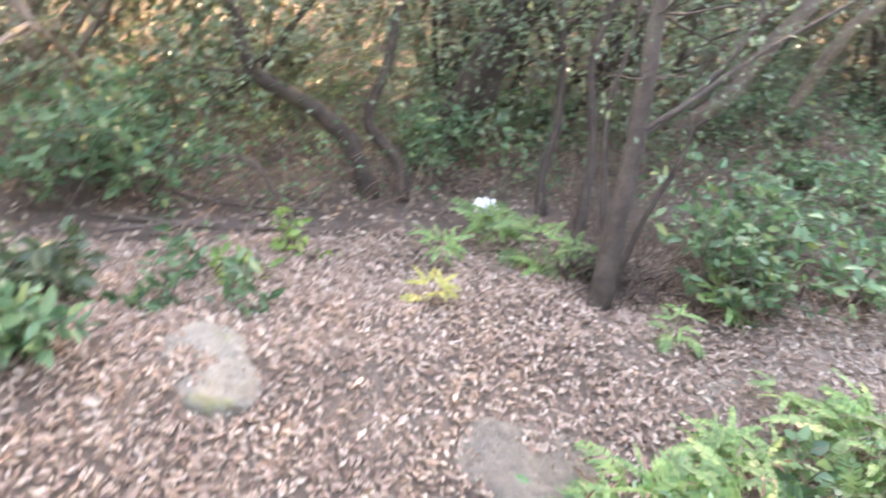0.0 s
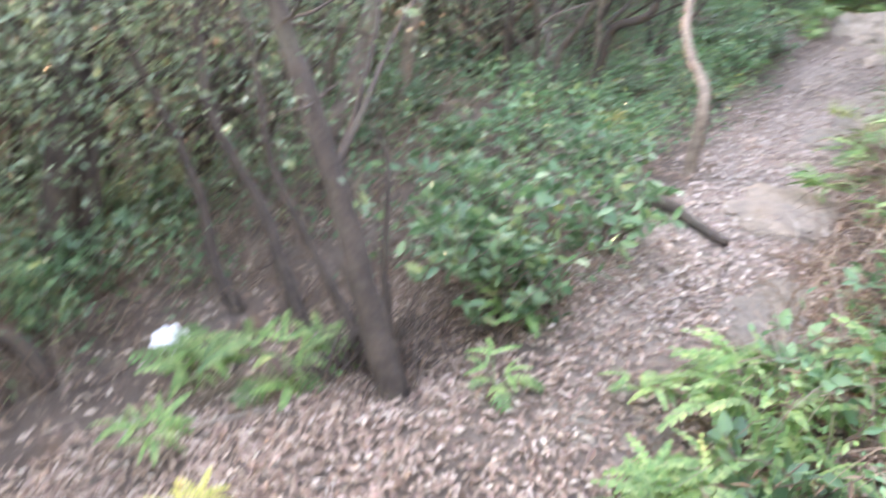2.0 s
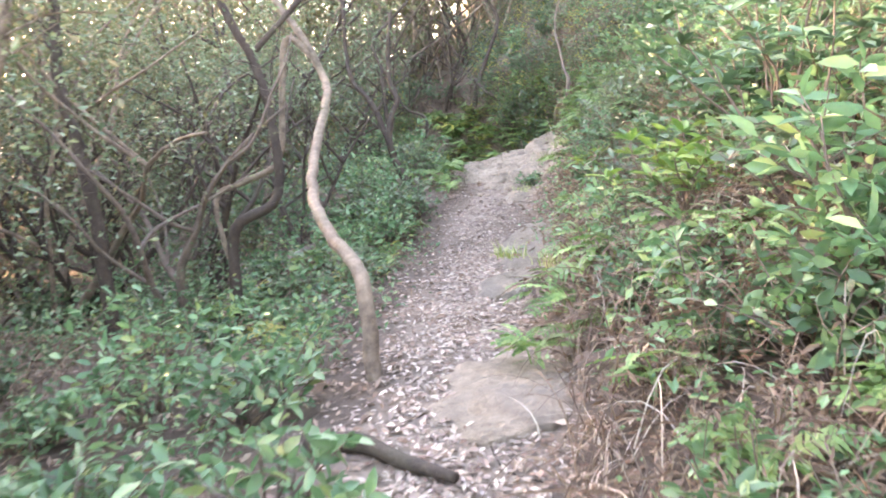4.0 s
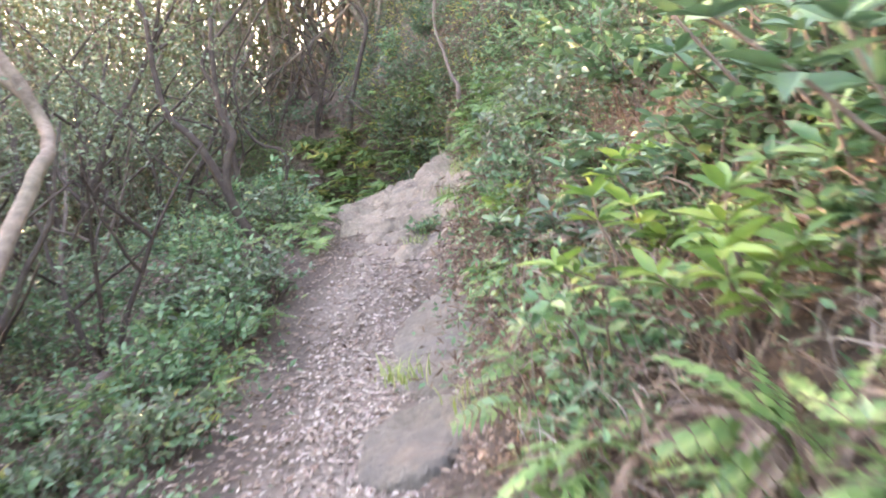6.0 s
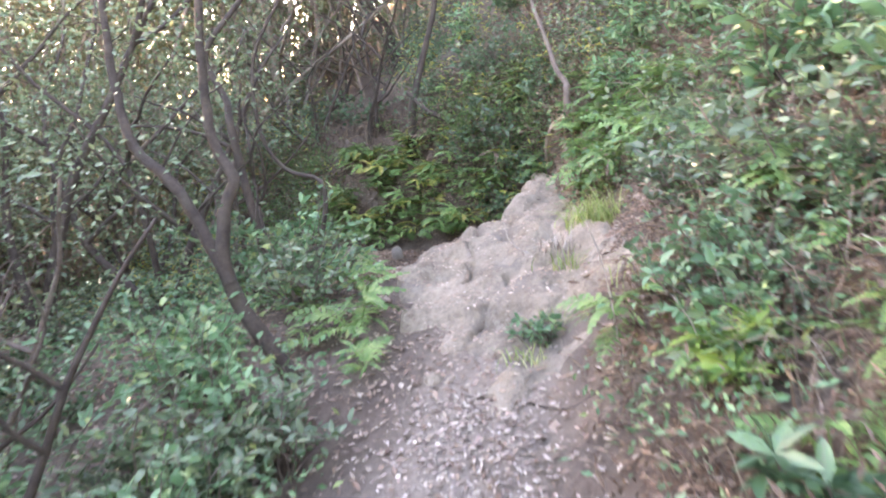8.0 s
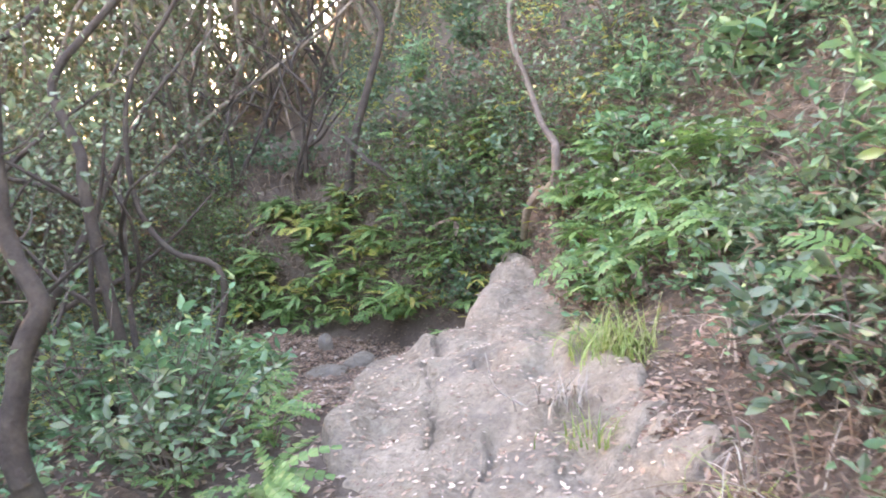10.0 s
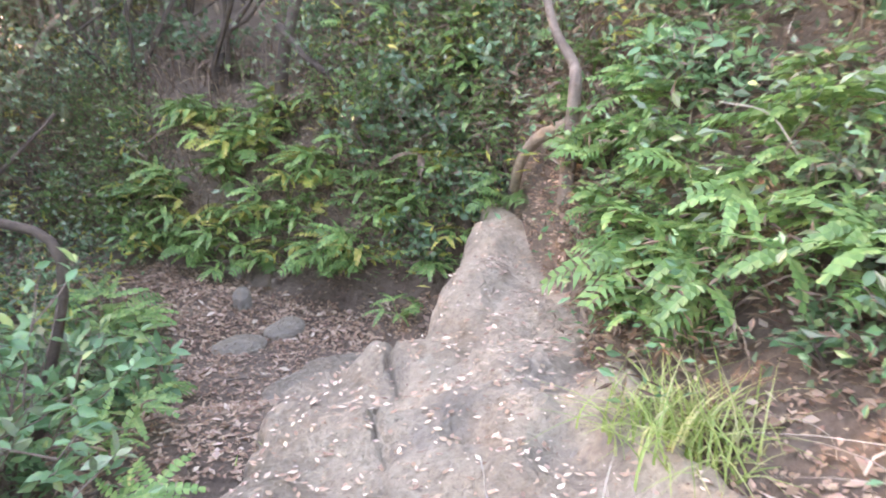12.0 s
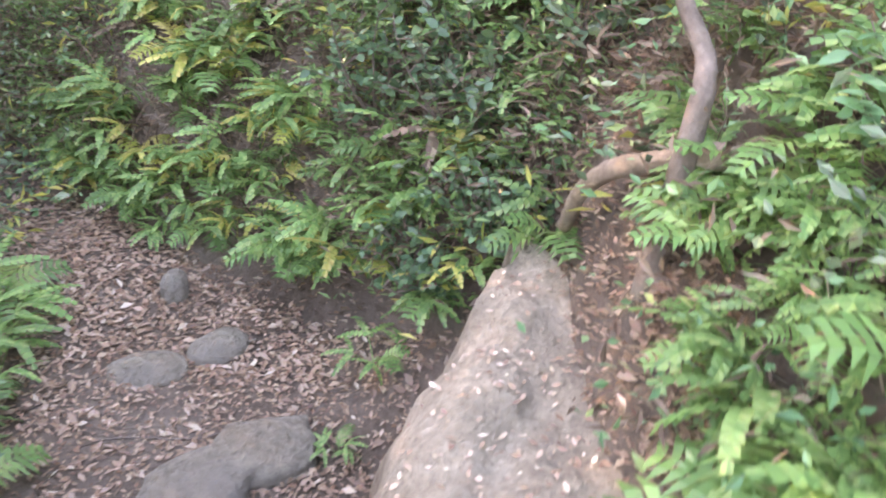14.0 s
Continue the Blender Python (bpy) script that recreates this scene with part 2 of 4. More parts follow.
def leaves_mesh(name, pos, out, size, aspect, mat, parent, droop=.3, flat=.5, r=rng, rich=False):
    """Many leaf blades: pos where each is fixed, out the way it points."""
    n = len(pos)
    pos, out = np.asarray(pos, float), np.asarray(out, float)
    out = out + r.normal(0, .45, (n, 3))
    out[:, 2] -= droop * r.random(n)
    out /= np.linalg.norm(out, axis=1)[:, None] + 1e-9
    up = np.array([0, 0, 1.0]) * flat + r.normal(0, .5, (n, 3))
    side = np.cross(out, up)
    side /= np.linalg.norm(side, axis=1)[:, None] + 1e-9
    nor = np.cross(side, out)
    L = (size * r.uniform(.6, 1.25, n))[:, None]
    W = L * aspect
    if rich:
        V = np.stack([pos, pos + out * L * .35 + side * W * .5 + nor * L * .06, pos + out * L * .72 + side * W * .38 + nor * L * .02,
                      pos + out * L - nor * L * .1, pos + out * L * .72 - side * W * .38 + nor * L * .02,
                      pos + out * L * .35 - side * W * .5 + nor * L * .06, pos + out * L * .5 - nor * L * .02], 1).reshape(-1, 3)
        b = (np.arange(n) * 7)[:, None]
        tri = np.array([[0, 1, 6], [1, 2, 6], [2, 3, 6], [3, 4, 6], [4, 5, 6], [5, 0, 6]])
        F = (b[:, :, None] + tri[None]).reshape(-1, 3)
    else:
        V = np.stack([pos, pos + out * L * .45 + side * W * .5 + nor * L * .08, pos + out * L, pos + out * L * .45 - side * W * .5 + nor * L * .08], 1).reshape(-1, 3)
        b = (np.arange(n) * 4)[:, None]
        F = (b[:, :, None] + np.array([[0, 1, 2], [0, 2, 3]])[None]).reshape(-1, 3)
    return mesh_object(name, V, F, mat, parent, smooth=rich)


def wander(start, way, length, steps, crook, rnd, lift=0.0):
    pts, p, d = [Vector(start)], Vector(start), Vector(way).normalized()
    for _ in range(steps):
        d = (d + Vector((rnd.gauss(0, crook), rnd.gauss(0, crook), rnd.gauss(0, crook * .7) + lift))).normalized()
        p = p + d * (length / steps)
        pts.append(p.copy())
    return pts


def grow_crown(limbs, lines, rnd, twigs, length, n_leaf, spread):
    """Side branches and twigs along the given limbs; returns leaf seats."""
    pos, out = [], []
    for line, r in lines:
        for _ in range(twigs):
            i = rnd.randrange(max(1, len(line) // 2), len(line))
            p = line[i]
            a = rnd.uniform(0, 2 * math.pi)
            way = Vector((math.cos(a), math.sin(a), rnd.uniform(-.1, .9)))
            tw = wander(p, way, length * rnd.uniform(.5, 1.2), 5, .28, rnd, .04)
            limbs.add(tw, r * .22, r * .05, 3)
            for _ in range(n_leaf):
                q = tw[rnd.randrange(2, len(tw))] + Vector([rnd.gauss(0, spread) for _ in range(3)])
                pos.append(q)
                o = (q - p)
                out.append(o.normalized() if o.length > 0 else Vector((0, 0, 1)))
    return pos, out


def tree(x, y, stems, label, bark=BARK, leaf=LEAF_TREE, seed=0, twigs=9, length=.9, n_leaf=26, size=.05, spread=.13, crown=True, z=None, per=5, sides=8, leafy=9):
    """stems: (points from the root in metres, r0, r1). The first is the trunk, the rest are limbs."""
    rnd = random.Random(seed)
    z = gz(x, y) - .05 if z is None else z
    t = thing("tree", x, y, z, label, "tree")
    lines, twig = [], Tubes()
    for k, (pts, r0, r1) in enumerate(stems):
        line = curve_points(pts, per)
        line = [p + Vector((rnd.gauss(0, r1 * .12), rnd.gauss(0, r1 * .12), 0)) if 0 < i < len(line) - 1 else p for i, p in enumerate(line)]
        tb = Tubes()
        if k == 0:
            rootline = [line[0] + Vector((0, 0, -.12))] + line
            tb.add(rootline, r0 * 1.35, r1, sides + 1, .07, .5)
        else:
            tb.add(line, r0, r1, sides, .07)
        tb.make("trunk" if k == 0 else "limb", bark, t)
        if k < leafy:
            lines.append((line, r1 * 1.2))
    if crown:
        pos, out = grow_crown(twig, lines, rnd, twigs, length, n_leaf, spread)
        tagged(twig.make("twig", bark, t), kind="stuff")
        tagged(leaves_mesh("crown", pos, out, size, .5, leaf, t, r=np.random.default_rng(seed)), kind="stuff")
    return t


def scrub_tree(x, y, height, label, seed, bark=BARK, leaf=LEAF_FAR, stems=3, **kw):
    """A many-stemmed crooked small tree."""
    rnd = random.Random(seed * 7 + 1)
    made = []
    for k in range(stems):
        a = rnd.uniform(0, 6.28)
        lean = rnd.uniform(.1, .6)
        h = height * rnd.uniform(.7, 1.05)
        pts = wander((.12 * math.cos(a) * (k > 0), .12 * math.sin(a) * (k > 0), 0), (lean * math.cos(a), lean * math.sin(a), 1), h, 7, .2, rnd, .05)
        made.append((pts, rnd.uniform(.03, .06), .012))
        for _ in range(2):
            i = rnd.randrange(2, 6)
            b = rnd.uniform(0, 6.28)
            made.append((wander(pts[i], (math.cos(b), math.sin(b), .7), h * .5, 5, .22, rnd, .05), .025, .008))
    return tree(x, y, made, label, bark, leaf, seed, per=2, sides=5, **kw)


# ---------------------------------------------------------------- stones
def stone(name, x, y, rot, radii, proud, depth, mat, label, seed=0, category="rock", rough=.03, edge=7.0, level=1.0):
    """A slab or boulder, seen from above as a rough outline with the given radii, standing proud of the soil and sloping with it."""
    ns, rings = 48, 13
    k = len(radii)
    verts, faces = [], []
    off = Vector((seed * 3.1, seed * 1.7, seed * .9))
    e = .25
    tx, ty = (gz(x + e, y) - gz(x - e, y)) / (2 * e) * level, (gz(x, y + e) - gz(x, y - e)) / (2 * e) * level
    z = (gz(x, y) * 2 + gz(x + .2, y) + gz(x - .2, y) + gz(x, y + .2) + gz(x, y - .2)) / 6 + proud
    c, sn = math.cos(radians(rot)), math.sin(radians(rot))
    for j in range(rings):
        s = j / (rings - 1)
        rho = math.sin(min(1.0, s * 1.25) * math.pi / 2) if s < .8 else 1 + .08 * (s - .8) / .2
        for i in range(ns):
            a = 2 * math.pi * i / ns
            f = a / (2 * math.pi) * k
            i0, fr = int(f) % k, f - int(f)
            r = (radii[i0] * (1 - fr) + radii[(i0 + 1) % k] * fr) * rho
            q = Vector((r * math.cos(a), r * math.sin(a), 0)) * 3.2 + off
            r2 = 1 + .22 * noise.noise(q * .8) + .10 * noise.noise(q * 2.4) + .05 * noise.noise(q * 6)
            lx, ly = r * math.cos(a) * r2, r * math.sin(a) * r2
            px, py = lx * c - ly * sn, lx * sn + ly * c
            drop = (min(rho, 1) ** edge) * min(depth, .06) * .7 + (max(0, s - .8) / .2) * depth
            h = rough * (noise.noise(q * 1.1) + .6 * noise.noise(q * 2.7) + .35 * noise.noise(q * 7))
            verts.append((px, py, tx * px + ty * py + h - drop))
    faces.append(tuple(range(ns)))
    for j in range(rings - 1):
        for i in range(ns):
            a, b = j * ns + i, j * ns + (i + 1) % ns
            faces.append((a, b, b + ns, a + ns))
    ob = mesh_object(name, verts, faces, mat)
    ob.location = (x, y, z)
    return tagged(ob, label, category)


# the outcrop that the trail climbs over: bedrock with ledges and cracks
OC_Y = [6.3, 6.8, 7.3, 7.7, 8.2, 8.8, 9.3, 9.52, 9.62, 9.9, 10.2, 10.5, 10.7]
OC_L = [-.02, -.12, -.20, -.28, -.36, -.47, -.44, -.28, .04, .20, .33, .46, .58]
OC_R = [.26, .36, .84, 1.02, .94, .85, .82, .84, .86, .90, .94, .94, .86]
OC_Z = [.74, .85, .95, 1.03, 1.06, 1.07, 1.08, 1.08, 1.08, 1.10, 1.14, 1.20, 1.23]


def segment_gap(x, y, a, b):
    ax, ay, bx, by = *a, *b
    t = np.clip(((x - ax) * (bx - ax) + (y - ay) * (by - ay)) / ((bx - ax) ** 2 + (by - ay) ** 2), 0, 1)
    return np.hypot(x - ax - t * (bx - ax), y - ay - t * (by - ay))


def outcrop():
    xs, ys = np.arange(-.95, 1.55, .017), np.arange(6.1, 10.95, .017)
    X, Y = np.meshgrid(xs, ys)
    N = np.array([[[noise.noise((a * 1.3, b * 1.3, 0)), noise.noise((a * 3.5, b * 3.5, 4)), noise.noise((a * 9, b * 9, 8)), noise.noise((a * 24, b * 24, 2))]
                   for a in xs] for b in ys])
    e = np.minimum(X - np.interp(Y, OC_Y, OC_L), np.interp(Y, OC_Y, OC_R) - X)
    e = np.minimum(e, np.minimum(Y - 6.3, 10.72 - Y)) + .10 * N[..., 1] + .05 * N[..., 2]
    Z = np.interp(Y, OC_Y, OC_Z) + .17 * np.maximum(X - .12, 0) + .5 * np.maximum(X - .62, 0) * np.clip((9.3 - Y) / .5, 0, 1) - .10 * np.maximum(-.1 - X, 0)
    Z += .05 * N[..., 0] + .05 * N[..., 1] + .03 * np.tanh(6 * N[..., 1]) * (.5 + N[..., 0]) + .022 * N[..., 2] + .011 * N[..., 3]
    for k, (at, step) in enumerate(((7.15, .03), (7.75, .04), (8.45, .03), (8.95, .025))):
        Z += step * (np.tanh((Y + .25 * X + .12 * N[..., 1] - at) / .03) - 1) * .5 + step * .5
    wx, wy = X + .07 * N[..., 1] + .025 * N[..., 2], Y + .06 * N[..., 0] + .03 * N[..., 2]
    for a, b, deep, wide in (((.02, 8.3), (.06, 9.6), .07, .020), ((-.5, 8.72), (.08, 8.66), .05, .016), ((.06, 8.95), (.62, 9.2), .03, .014), ((.1, 7.5), (.3, 8.3), .06, .03),
                             ((-.3, 7.9), (.2, 7.85), .04, .016), ((.3, 7.3), (.9, 7.9), .05, .025), ((.25, 9.55), (.66, 9.75), .025, .014), ((-.1, 7.0), (.1, 7.6), .03, .02)):
        Z -= deep * np.exp(-(segment_gap(wx, wy, a, b) / (wide * .62)) ** 2)
    Z -= .05 * np.exp(-np.maximum(e, 0) / .05) + np.maximum(-e, 0) * 3.2
    Z = np.maximum(Z, .2)
    idx = np.arange(X.size).reshape(X.shape)
    keep = (e > -.22)
    q = np.stack([idx[:-1, :-1], idx[:-1, 1:], idx[1:, 1:], idx[1:, :-1]], -1)[keep[:-1, :-1]]
    used = np.unique(q)
    back = np.zeros(X.size, int)
    back[used] = np.arange(len(used))
    ob = mesh_object("rock_outcrop", np.stack([X, Y, Z], -1).reshape(-1, 3)[used], back[q], ROCK)
    tagged(ob, "pale cracked sandstone outcrop crossing the trail", "rock")
    return xs, ys, Z, e


ROCK_X, ROCK_Y, ROCK_Z, ROCK_IN = outcrop()
S8 = lambda a, b: [a, (a + b) * .5, b, (a + b) * .5, a, (a + b) * .5, b, (a + b) * .5]
# slabs that edge the trail lower down
stone("rock_slab", .55, 5.30, 5, S8(.24, .85), .075, .3, ROCK_GREY, "long grey slab edging the trail", 7)
stone("rock_slab", .48, 4.05, 0, S8(.30, .42), .06, .3, ROCK_GREY, "low grey slab half buried in leaves", 8)
stone("rock_slab", .60, 1.75, 0, S8(.26, .52), .05, .25, ROCK, "flat pale slab beside fern clumps", 9)
stone("rock_slab", .82, .45, 20, S8(.26, .40), .02, .3, ROCK_GREY, "pale slab sloping out of the bank", 10)
stone("rock_slab", .70, -.65, 0, S8(.38, .30), .0, .25, ROCK_GREY, "dusty grey slab half covered by leaf litter", 11)
stone("rock_slab", .80, -1.68, 0, S8(.26, .30), .02, .25, ROCK_GREY, "low grey slab in the litter", 17)
stone("rock_slab", .24, -2.72, 10, S8(.26, .17), .012, .2, ROCK_MOSS, "flat mossy stone sunk in leaf litter", 12)
# loose stones in the hollow
stone("flat_stone", -.38, 10.30, -35, S8(.11, .40), .08, .3, ROCK_GREY, "smooth flat grey stone below the ledge", 13, "stone", level=.4)
stone("small_stone", -.88, 10.82, 10, S8(.16, .11), .05, .2, ROCK_GREY, "small rounded grey stone in the hollow", 14, "stone", .02, 3, .3)
stone("small_stone", -.64, 11.02, 40, S8(.14, .09), .06, .2, ROCK_GREY, "small grey stone beside a twig", 15, "stone", .02, 3, .3)
stone("upright_stone", -.96, 11.35, 0, S8(.055, .09), .12, .3, ROCK_GREY, "narrow upright stone against the dark soil", 16, "stone", .02, 3, .3)


# ---------------------------------------------------------------- trees with a shape of their own
MAIN = [(-0.11, -0.9, 0.54), (-0.35, -0.83, 0.86), (-0.63, -0.75, 1.25), (-0.86, -0.69, 1.55), (-1.06, -0.64, 1.79), (-1.37, -0.58, 2.2)]
MAIN_B = [(-0.95, -0.51, 0.22), (-1.2, -0.42, 0.45), (-1.45, -0.36, 0.7), (-1.78, -0.38, 1.1), (-1.99, -0.27, 1.57), (-2.18, -0.25, 2.01)]
MAIN_C = [(-1.39, -0.54, 0.16), (-1.61, -0.5, 0.31), (-1.84, -0.4, 0.6), (-2.12, -0.38, 0.95), (-2.42, -0.44, 1.39), (-2.64, -0.48, 1.75)]
MAIN_S = [(-0.28, -0.73, 0.54), (-0.44, -0.6, 0.83), (-0.54, -0.48, 1.06), (-0.62, -0.42, 1.21), (-0.72, -0.41, 1.31)]
MAIN_U = [(-0.65, -0.75, 1.14), (-0.78, -0.5, 1.19), (-0.93, -0.23, 1.34), (-1.09, 0.05, 1.64), (-1.31, 0.2, 1.86)]
MAIN_T = [(-0.37, -0.71, 0.39), (-0.76, -0.65, 0.75), (-1.07, -0.62, 1.08), (-1.29, -0.52, 1.47), (-1.46, -0.48, 1.72)]
MAIN_R = [(-0.58, -0.76, 1.23), (-0.8, -0.34, 1.36), (-1.04, 0.12, 1.55), (-1.25, 0.76, 1.87), (-1.46, 1.31, 2.1)]
VL = [(-1.79, -1.56, -0.24), (-2.04, -1.69, 0.15), (-2.21, -1.96, 0.3), (-2.39, -2.31, 0.4), (-2.6, -2.47, 0.7), (-2.8, -2.72, 0.91), (-2.97, -3.0, 1.06)]
VR = [(-1.71, -1.38, -0.19), (-1.89, -1.39, 0.13), (-2.1, -1.6, 0.31), (-2.25, -1.51, 0.67), (-2.52, -1.47, 1.17), (-2.74, -1.43, 1.59)]
B1 = [(-2.45, -0.94, 0.08), (-2.64, -0.72, 0.54), (-2.81, -0.51, 0.97), (-3.01, -0.37, 1.38)]
B2 = [(-2.51, -0.69, 0.0), (-2.73, -0.5, 0.47), (-2.94, -0.32, 0.94), (-3.17, -0.2, 1.36)]
CK = [(-0.03, 1.93, 0.93), (-0.1, 2.07, 1.17), (-0.36, 2.44, 1.32), (-0.56, 2.81, 1.48), (-0.68, 3.25, 1.7), (-0.76, 3.82, 2.0), (-0.86, 4.15, 2.14), (-1.02, 4.29, 2.43), (-1.25, 4.43, 2.72), (-1.43, 4.57, 3.01)]
CK_L = [(-0.96, 4.27, 2.31), (-1.18, 4.29, 2.49), (-1.22, 4.18, 2.02), (-1.25, 4.09, 1.6), (-1.53, 4.01, 1.44), (-1.73, 3.96, 1.32), (-1.6, 3.86, 0.76), (-1.58, 3.8, 0.45)]
LT1 = [(-0.92, 7.41, 1.16), (-1.18, 7.45, 1.45), (-1.16, 7.52, 1.81), (-1.09, 7.57, 2.0), (-1.18, 7.62, 2.22), (-1.18, 7.69, 2.62), (-1.15, 7.77, 3.01)]
LT2 = [(-1.17, 7.43, 1.45), (-1.39, 7.55, 1.96), (-1.63, 7.63, 2.23), (-1.72, 7.74, 2.61), (-1.75, 7.88, 3.11), (-1.84, 7.96, 3.33)]
LT3 = [(-1.49, 8.97, 1.74), (-1.61, 9.06, 2.17), (-1.63, 9.13, 2.43), (-1.75, 9.21, 2.78), (-1.49, 9.31, 3.09), (-1.24, 9.41, 3.36), (-1.08, 9.52, 3.76)]
LT4 = [(-1.27, 9.19, 1.07), (-1.07, 9.33, 1.66), (-1.35, 9.36, 1.85), (-1.52, 9.42, 2.15), (-1.51, 9.54, 2.71), (-1.24, 9.66, 3.15), (-0.95, 9.77, 3.56), (-0.8, 9.86, 3.87)]
F = [(-0.8, 12.41, 1.91), (-0.7, 12.45, 2.14), (-0.51, 12.55, 2.67), (-0.31, 12.65, 3.25), (-0.45, 12.69, 3.58), (-0.78, 12.71, 3.87)]
F_B = [(-0.73, 12.37, 2.27), (-0.5, 12.15, 2.04), (-0.18, 11.94, 1.84)]
RT = [(0.86, 10.13, 2.01), (0.9, 10.19, 2.07), (0.91, 10.27, 2.17), (0.85, 10.35, 2.29), (0.8, 10.51, 2.53)]
RL = [(0.98, 10.12, 1.98), (0.87, 10.26, 1.9), (0.76, 10.4, 1.8), (0.71, 10.53, 1.67), (0.69, 10.63, 1.5)]
A = [(-2.52, 1.06, 0.04), (-2.39, 1.3, 0.65), (-2.4, 1.48, 1.09), (-2.39, 1.66, 1.57), (-2.54, 1.8, 1.97), (-2.68, 1.95, 2.48), (-2.8, 2.1, 2.91)]
B = [(-2.71, 2.38, 1.07), (-2.69, 2.46, 1.23), (-2.6, 2.65, 1.79), (-2.46, 2.88, 2.48), (-2.45, 3.03, 2.94)]
C = [(-2.14, 3.11, 0.89), (-2.24, 3.21, 1.49), (-2.42, 3.31, 2.23), (-2.44, 3.4, 2.67), (-2.46, 3.48, 3.11)]
D = [(-1.52, 3.68, 0.9), (-1.49, 3.73, 1.13), (-1.19, 3.86, 1.38), (-1.29, 3.99, 2.17), (-1.55, 4.04, 2.72), (-1.67, 4.08, 3.04)]
D2 = [(-1.33, 4.03, 2.4), (-0.98, 4.2, 2.79), (-0.8, 4.3, 3.08)]
LOG = [(-1.51, 6.14, 0.76), (-1.66, 5.64, 0.69), (-1.8, 5.15, 0.65)]
ROOTLOG = [(-0.09, 1.19, 0.87), (0.13, 1.1, 0.88), (0.31, 1.0, 0.85), (0.51, 0.91, 0.85)]
TWIG1 = [(-1.75, -2.76, -0.42), (-1.67, -2.38, -0.38), (-1.57, -1.95, -0.32)]
LLIMB = [(-2.33, -3.03, -0.06), (-2.14, -2.69, -0.13), (-2.05, -2.32, -0.05), (-1.9, -2.12, -0.22)]


def placed(lines, radii, label, seed, **kw):
    """A tree whose stems follow the given lines in the world; the first starts at the root."""
    x, y, _ = lines[0][0]
    base = Vector((x, y, gz(x, y)))
    stems = []
    for k, (pts, (r0, r1)) in enumerate(zip(lines, radii)):
        rel = [Vector(p) - base for p in pts]
        if k == 0:
            rel[0] = Vector((0, 0, 0))
        stems.append((rel, r0, r1))
    return tree(x, y, stems, label, seed=seed, z=base.z, **kw)


def rooted(pts):
    """The same line with its first point brought down to the soil."""
    x, y, z = pts[0]
    return [(x, y, gz(x, y) - .04)] + pts[1:]


placed([MAIN, MAIN_R, MAIN_S, MAIN_U], [(.052, .036), (.016, .01), (.018, .008), (.02, .011)], "upright grey-brown scrub tree at the litter's edge", 11, bark=BARK_DARK, leafy=2, twigs=14, n_leaf=26, length=.75, size=.045)
placed([rooted(MAIN_B)], [(.034, .024)], "slender stem close beside a larger trunk", 12, bark=BARK_DARK, twigs=12, n_leaf=28, length=.95, size=.05)
placed([rooted(MAIN_T)], [(.022, .012)], "thin dark stem leaning beside a trunk", 27, bark=BARK_DARK, twigs=7, n_leaf=20, length=.5, size=.045)
placed([rooted(MAIN_C)], [(.034, .022)], "slender leaning scrub tree with small leaves", 13, bark=BARK_DARK, twigs=18, n_leaf=40, length=.95, size=.05)
placed([VL], [(.06, .04)], "grey tree with a strongly bent trunk", 14, bark=BARK_DARK, twigs=20, n_leaf=42, length=.9, size=.055)
placed([VR], [(.048, .025)], "kinked thin tree beside a bent trunk", 15, bark=BARK_DARK, twigs=19, n_leaf=42, length=1.0, size=.055)
placed([rooted(B1), rooted(B2)], [(.085, .06), (.085, .06)], "dark twin-trunked tree leaning over", 16, bark=BARK_DARK, twigs=18, n_leaf=44, length=1.0, size=.055)
placed([rooted(CK), CK_L], [(.033, .026), (.026, .02)], "pale crooked sapling leaning over the trail", 17, bark=BARK_PALE, twigs=5, n_leaf=14, length=.5, size=.05, crown=False)
placed([rooted(LT1), LT2], [(.044, .022), (.036, .018)], "forked grey scrub tree beside the trail", 18, bark=BARK_DARK, twigs=8, n_leaf=26, length=.6, size=.05)
placed([rooted(LT3)], [(.032, .015)], "zigzag thin grey tree", 19, bark=BARK_DARK, twigs=9, n_leaf=26, length=.7, size=.05)
placed([rooted(LT4)], [(.018, .011)], "elbowed grey tree above green ferns", 20, bark=BARK_DARK, twigs=9, n_leaf=26, length=.7, size=.05)
placed([rooted(F), F_B], [(.05, .02), (.03, .02)], "dark sinuous stems rising from the fern bank", 21, bark=BARK_DARK, twigs=9, n_leaf=36, length=.8, size=.05)
placed([rooted(RT) + [(.72, 10.75, 3.0), (.86, 11.0, 3.6)]], [(.032, .014)], "thin grey trunk rising from the bank", 22, twigs=12, n_leaf=24, length=.7, size=.05)
placed([rooted(A)], [(.07, .05)], "grey leaning trunk among green shrubs", 23, twigs=10, n_leaf=36, length=.8, size=.05)
placed([rooted(B)], [(.05, .045)], "pale slanting trunk in the thicket", 24, bark=BARK_PALE, twigs=10, n_leaf=34, length=.8, size=.05)
placed([rooted(C)], [(.045, .03)], "thin dark upright stem in the thicket", 25, bark=BARK_DARK, twigs=10, n_leaf=34, length=.8, size=.05)
placed([rooted(D), D2], [(.04, .028), (.025, .015)], "thin wavy forked tree beside the trail", 26, bark=BARK_DARK, twigs=6, n_leaf=24, length=.35, size=.05)


